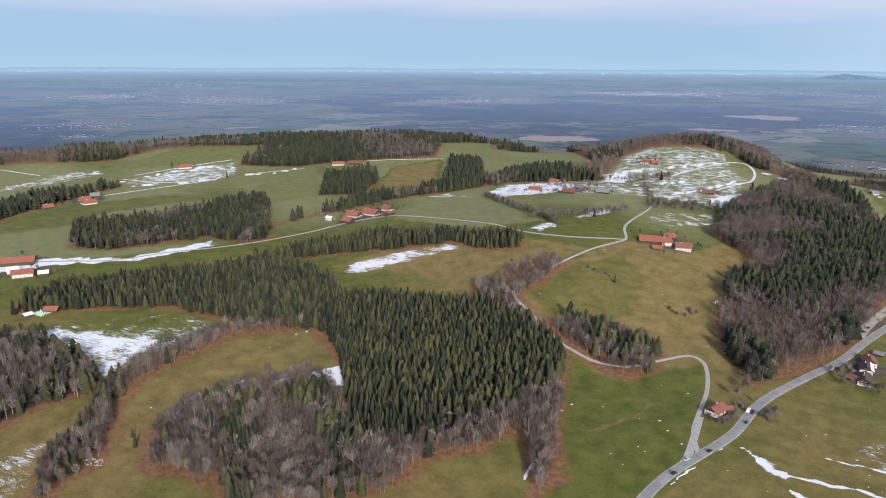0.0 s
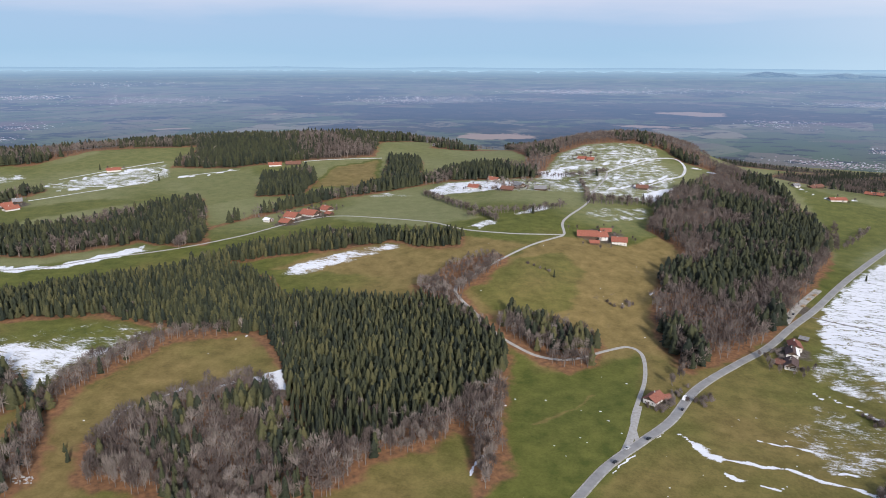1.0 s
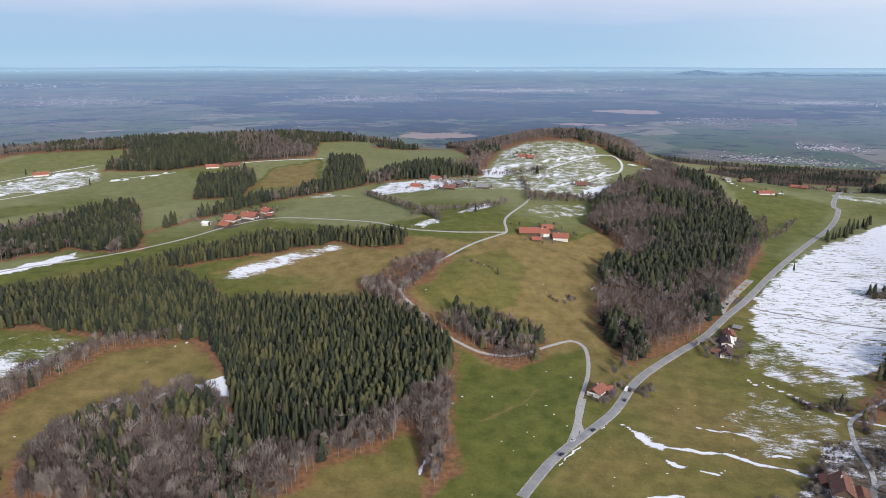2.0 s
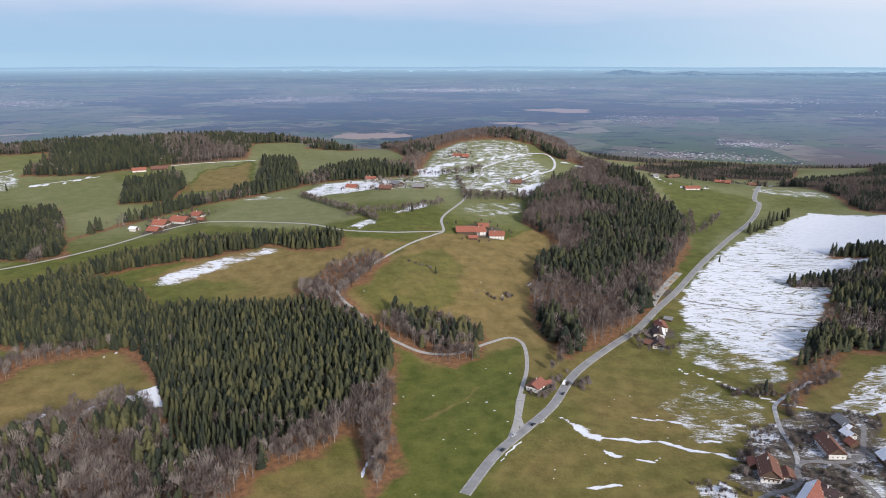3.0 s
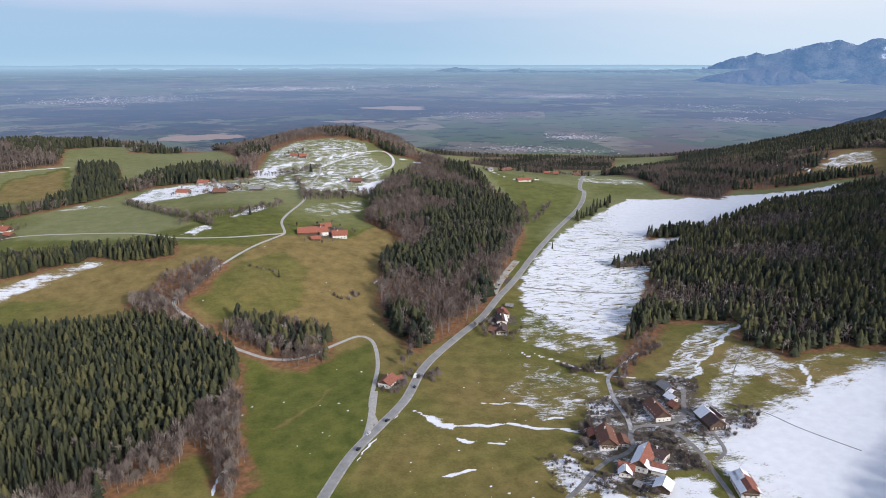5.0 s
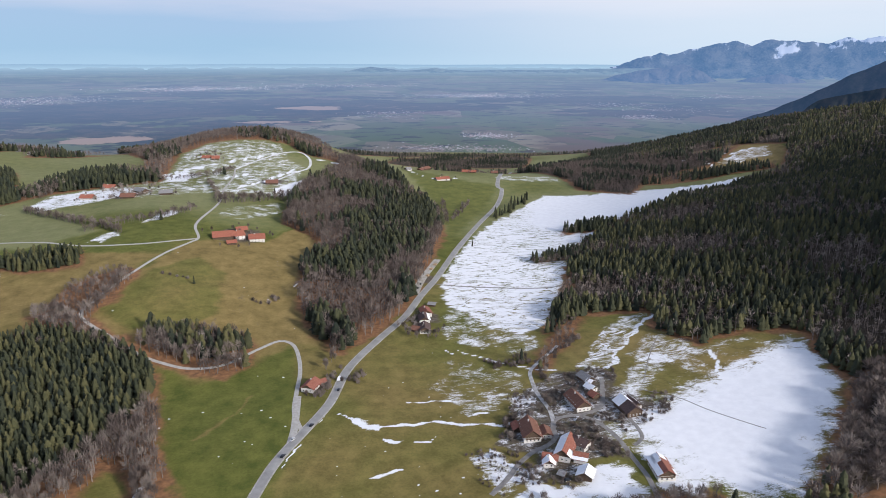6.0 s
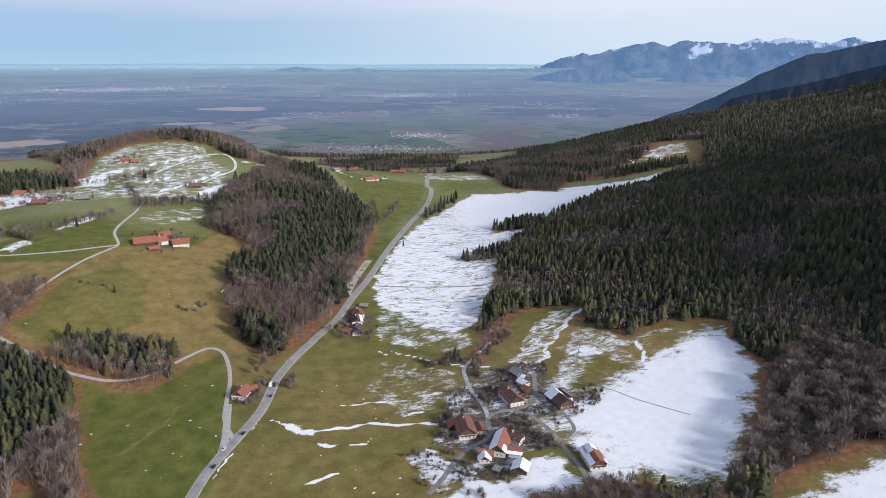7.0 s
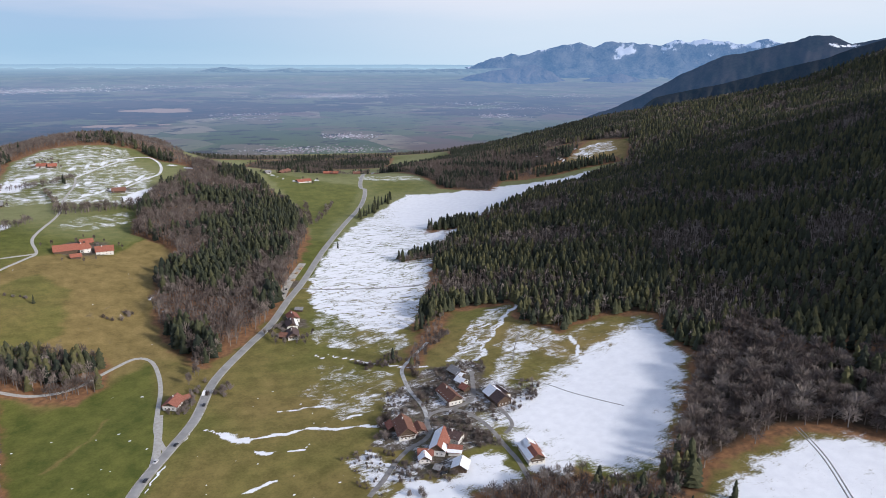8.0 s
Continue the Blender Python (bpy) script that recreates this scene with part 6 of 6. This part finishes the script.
thicket([(-194, 1368), (-177, 1395), (-128, 1339), (-135, 1310), (-175, 1310)], 8, 3.0, 7.0, 67, "leafless trees by the hilltop farm", 0.6)


FARM_TREE = "small leafless tree beside a far farm"
for hx, hy, r in HOMES:
    if math.hypot(hx, hy) > 780:
        for _ in range(4):
            a, d = tree_rng.uniform(0, 6.28), r + tree_rng.uniform(5, 16)
            px, py = hx + d * math.cos(a), hy + d * math.sin(a)
            if all(math.hypot(px - qx, py - qy) > q + 2 for qx, qy, q in HOMES):
                plant("bare_tree", px, py, tree_rng.uniform(5, 9), FARM_TREE, "farm trees")


# ---- vehicles ----
def car(x, y, turn, paint, label, van=False):
    root = new("van" if van else "car")
    root.matrix_basis = pose(x, y, float(ground_z(x, y)) + 0.3, 0, 0, turn)
    tagged(root, label, "van" if van else "car", "cars on the road")
    l, w, h = (5.4, 2.0, 2.2) if van else (4.4, 1.8, 1.45)
    bm = bmesh.new()
    if van:
        prism(bm, [(-l / 2, 0.35), (l / 2, 0.35), (l / 2, 1.1), (l / 2 - 0.7, 1.3), (l / 2 - 1.3, h), (-l / 2 + 0.1, h), (-l / 2, 1.0)], -w / 2, w / 2)
    else:
        prism(bm, [(-l / 2, 0.3), (l / 2, 0.3), (l / 2, 0.7), (l / 2 - 1.1, 0.88), (l / 2 - 1.8, h), (-l / 2 + 0.8, h), (-l / 2 + 0.15, 0.9), (-l / 2, 0.85)], -w / 2, w / 2)
    bmesh.ops.bevel(bm, geom=bm.edges[:], offset=0.06, segments=1, affect="EDGES")
    part("body", bm, paint, root).matrix_basis = pose(0, 0, 0, 0, 0, -90)
    bm = bmesh.new()
    top = h - 0.1
    front = l / 2 - (0.75 if van else 1.15)
    prism(bm, [(front, 1.25 if van else 0.9), (front - 0.62, top), (front - 0.72, top), (front - 0.1, 1.25 if van else 0.9)], -w / 2 + 0.12, w / 2 - 0.12)
    g = part("windscreen", bm, GLASS, root)
    g.matrix_basis = pose(0, 0, 0.03, 0, 0, -90) @ pose(0, 0.05, 0)
    for s in (-1, 1):
        bm = bmesh.new()
        box(bm, -l / 2 + 1.0, s * (w / 2 + 0.004) - 0.01, 0.95, l / 2 - 1.9, s * (w / 2 + 0.004) + 0.01, top - 0.08)
        part("side_window", bm, GLASS, root)
        for fx in (-l / 2 + 0.85, l / 2 - 0.85):
            bm = bmesh.new()
            bmesh.ops.create_cone(bm, cap_ends=True, segments=14, radius1=0.33, radius2=0.33, depth=0.22)
            wheel = part("wheel", bm, RUBBER, root)
            wheel.matrix_basis = pose(fx, s * (w / 2 - 0.1), 0.33, 90, 0, 0)
            bm = bmesh.new()
            bmesh.ops.create_cone(bm, cap_ends=True, segments=10, radius1=0.19, radius2=0.19, depth=0.24)
            part("rim", bm, FRAME, wheel)
        bm = bmesh.new()
        box(bm, l / 2 - 0.05, s * (w / 2 - 0.4) - 0.18, 0.55, l / 2 + 0.02, s * (w / 2 - 0.4) + 0.18, 0.72)
        part("headlight", bm, FRAME, root)
    return root


ROAD_LINE = smooth_line(MAIN_ROAD, 3)
for px, py, side, paint, words, van in [
    (-14.5, 406.0, 1, CAR_DARK, "dark car driving on the country road", False), (-3.4, 439.8, 1, CAR_DARK, "dark car driving on the country road", False),
    (-9.3, 422.4, -1, CAR_GREY, "pale grey car driving on the country road", False), (23.8, 501.7, -1, CAR_WHITE, "white van driving on the country road", True), (19.3, 486.4, 1, CAR_DARK, "dark car driving on the country road", False),
]:
    i = int(np.argmin(np.hypot(ROAD_LINE[:, 0] - px, ROAD_LINE[:, 1] - py)))
    d = ROAD_LINE[i + 1] - ROAD_LINE[i - 1]
    d /= np.hypot(*d)
    q = ROAD_LINE[i] + np.array([d[1], -d[0]]) * 1.7 * side
    car(q[0], q[1], math.degrees(math.atan2(d[1], d[0])) + (0 if side > 0 else 180), paint, words, van)
for px, py, a in [(145.4, 343.0, 10), (146.1, 351.3, 60), (122.6, 712.5, 70), (117.4, 699.9, 60)]:
    car(px, py, a, CAR_DARK, "dark parked car in a yard")


# ---- small things ----
def bale(x, y, label):
    root = bmesh.new()
    bmesh.ops.create_cone(root, cap_ends=True, segments=16, radius1=0.75, radius2=0.75, depth=1.25)
    bmesh.ops.bevel(root, geom=root.edges[:], offset=0.12, segments=2, affect="EDGES")
    me = bpy.data.meshes.new("bale")
    root.to_mesh(me)
    me.materials.append(WRAP)
    ob = new("silage_bale", me)
    ob.matrix_basis = pose(x, y, float(ground_z(x, y)) + 0.72, 90, 0, tree_rng.uniform(0, 180))
    tagged(ob, label, "bale", "silage bales")


ox, oy = -576.0, 421.4
for i in range(7):
    for j in range(5):
        bale(ox - 6 + i * 2.2 + tree_rng.uniform(-0.3, 0.3), oy - 5 + j * 2.6 + tree_rng.uniform(-0.4, 0.4), "pale green wrapped silage bale by a field barn")


def log_pile(x, y, turn):
    root = new("log_pile")
    root.matrix_basis = pose(x, y, float(ground_z(x, y)), 0, 0, turn)
    tagged(root, "stack of pale cut logs in a gravel yard", "logs", "log stacks")
    for k in range(3):
        for i in range(7 - k):
            bm = bmesh.new()
            bmesh.ops.create_cone(bm, cap_ends=True, segments=8, radius1=0.28, radius2=0.24, depth=5.0)
            part("log", bm, LOGS, root).matrix_basis = pose(0, (i - 3 + k / 2) * 0.56, 0.27 + 0.48 * k, 0, 90, 0)


for px, py, a in [(142.9, 760.6, 60), (135.0, 739.4, 60), (150.3, 774.7, 60)]:
    log_pile(px, py, a)
road("pavement", [(112, 686), (121, 713), (133, 743), (148, 775), (157, 794)], 8, VERGE, "pale gravel yard beside the road", 0.1)


road("pavement", [(-8.3, 482), (-9.7, 457), (-11.3, 436), (-13.9, 420)], 5.0, GRAVEL, "pale gravel where the farm road meets the road", 0.09)


def stone_heap(x, y, reach):
    """A low heap of cleared field stones."""
    rng = random.Random(31)
    bm = bmesh.new()
    for _ in range(46):
        a, d = rng.uniform(0, 6.28), reach * math.sqrt(rng.random())
        ret = bmesh.ops.create_icosphere(bm, subdivisions=1, radius=rng.uniform(0.3, 0.7))
        px, py = x + d * 1.5 * math.cos(a), y + d * math.sin(a)
        bmesh.ops.scale(bm, vec=(1.2, 1, 0.6), verts=ret["verts"])
        bmesh.ops.translate(bm, vec=(px, py, float(ground_z(px, py)) + 0.25 + 0.5 * (1 - d / reach)), verts=ret["verts"])
    me = bpy.data.meshes.new("stone_heap")
    bm.to_mesh(me)
    bm.free()
    me.materials.append(GRAVEL)
    tagged(new("stone_heap", me), "heap of pale field stones beside the hedge", "stones")


stone_heap(-348.2, 275.2, 4.5)


def clumps(name, outline, count, size, seed, label):
    """Small leftover lumps of snow, joined."""
    rng = np.random.default_rng(seed)
    o = np.array(outline)
    x, y = rng.uniform(*zip(o.min(0), o.max(0)), (count * 3, 2)).T
    ok = inside(x, y, outline)
    x, y = x[ok][:count], y[ok][:count]
    ring = np.array([(math.cos(a), math.sin(a), 0) for a in np.linspace(0, 6.283, 8)[:-1]])
    v0 = np.concatenate([ring, ring * 0.6 + [0, 0, 0.35], [[0, 0, 0.45]]])
    f0 = [(i, (i + 1) % 7, 7 + (i + 1) % 7) for i in range(7)] + [(i, 7 + (i + 1) % 7, 7 + i) for i in range(7)] + [(7 + i, 7 + (i + 1) % 7, 14) for i in range(7)]
    s = size * rng.uniform(0.4, 1.5, (len(x), 1, 1)) * np.array([1.3, 0.9, 0.6])
    v = v0[None] * s * rng.uniform(0.75, 1.25, (len(x), 15, 1)) + np.stack([x, y, ground_z(x, y) - 0.05], 1)[:, None]
    f = np.array(f0)[None] + 15 * np.arange(len(x))[:, None, None]
    tagged(new(name, mesh_from(name, v.reshape(-1, 3), f.reshape(-1, 3), ROOF_SNOW)), label, "snow", kind="stuff")


clumps("snow_lumps", MEADOW, 95, 0.62, 1, "small white lumps of leftover snow on the meadow")
clumps("snow_lumps", ROAD_MEADOW, 110, 0.55, 2, "small white lumps of leftover snow on the meadow")
clumps("snow_lumps", FARM_HILL, 40, 0.6, 3, "small white lumps of leftover snow on the meadow")
clumps("snow_lumps", LEFT_MEADOWS, 25, 0.5, 4, "small white lumps of leftover snow on the meadow")
clumps("snow_lumps", MID_FIELD, 60, 0.65, 5, "small white lumps of leftover snow on the field")
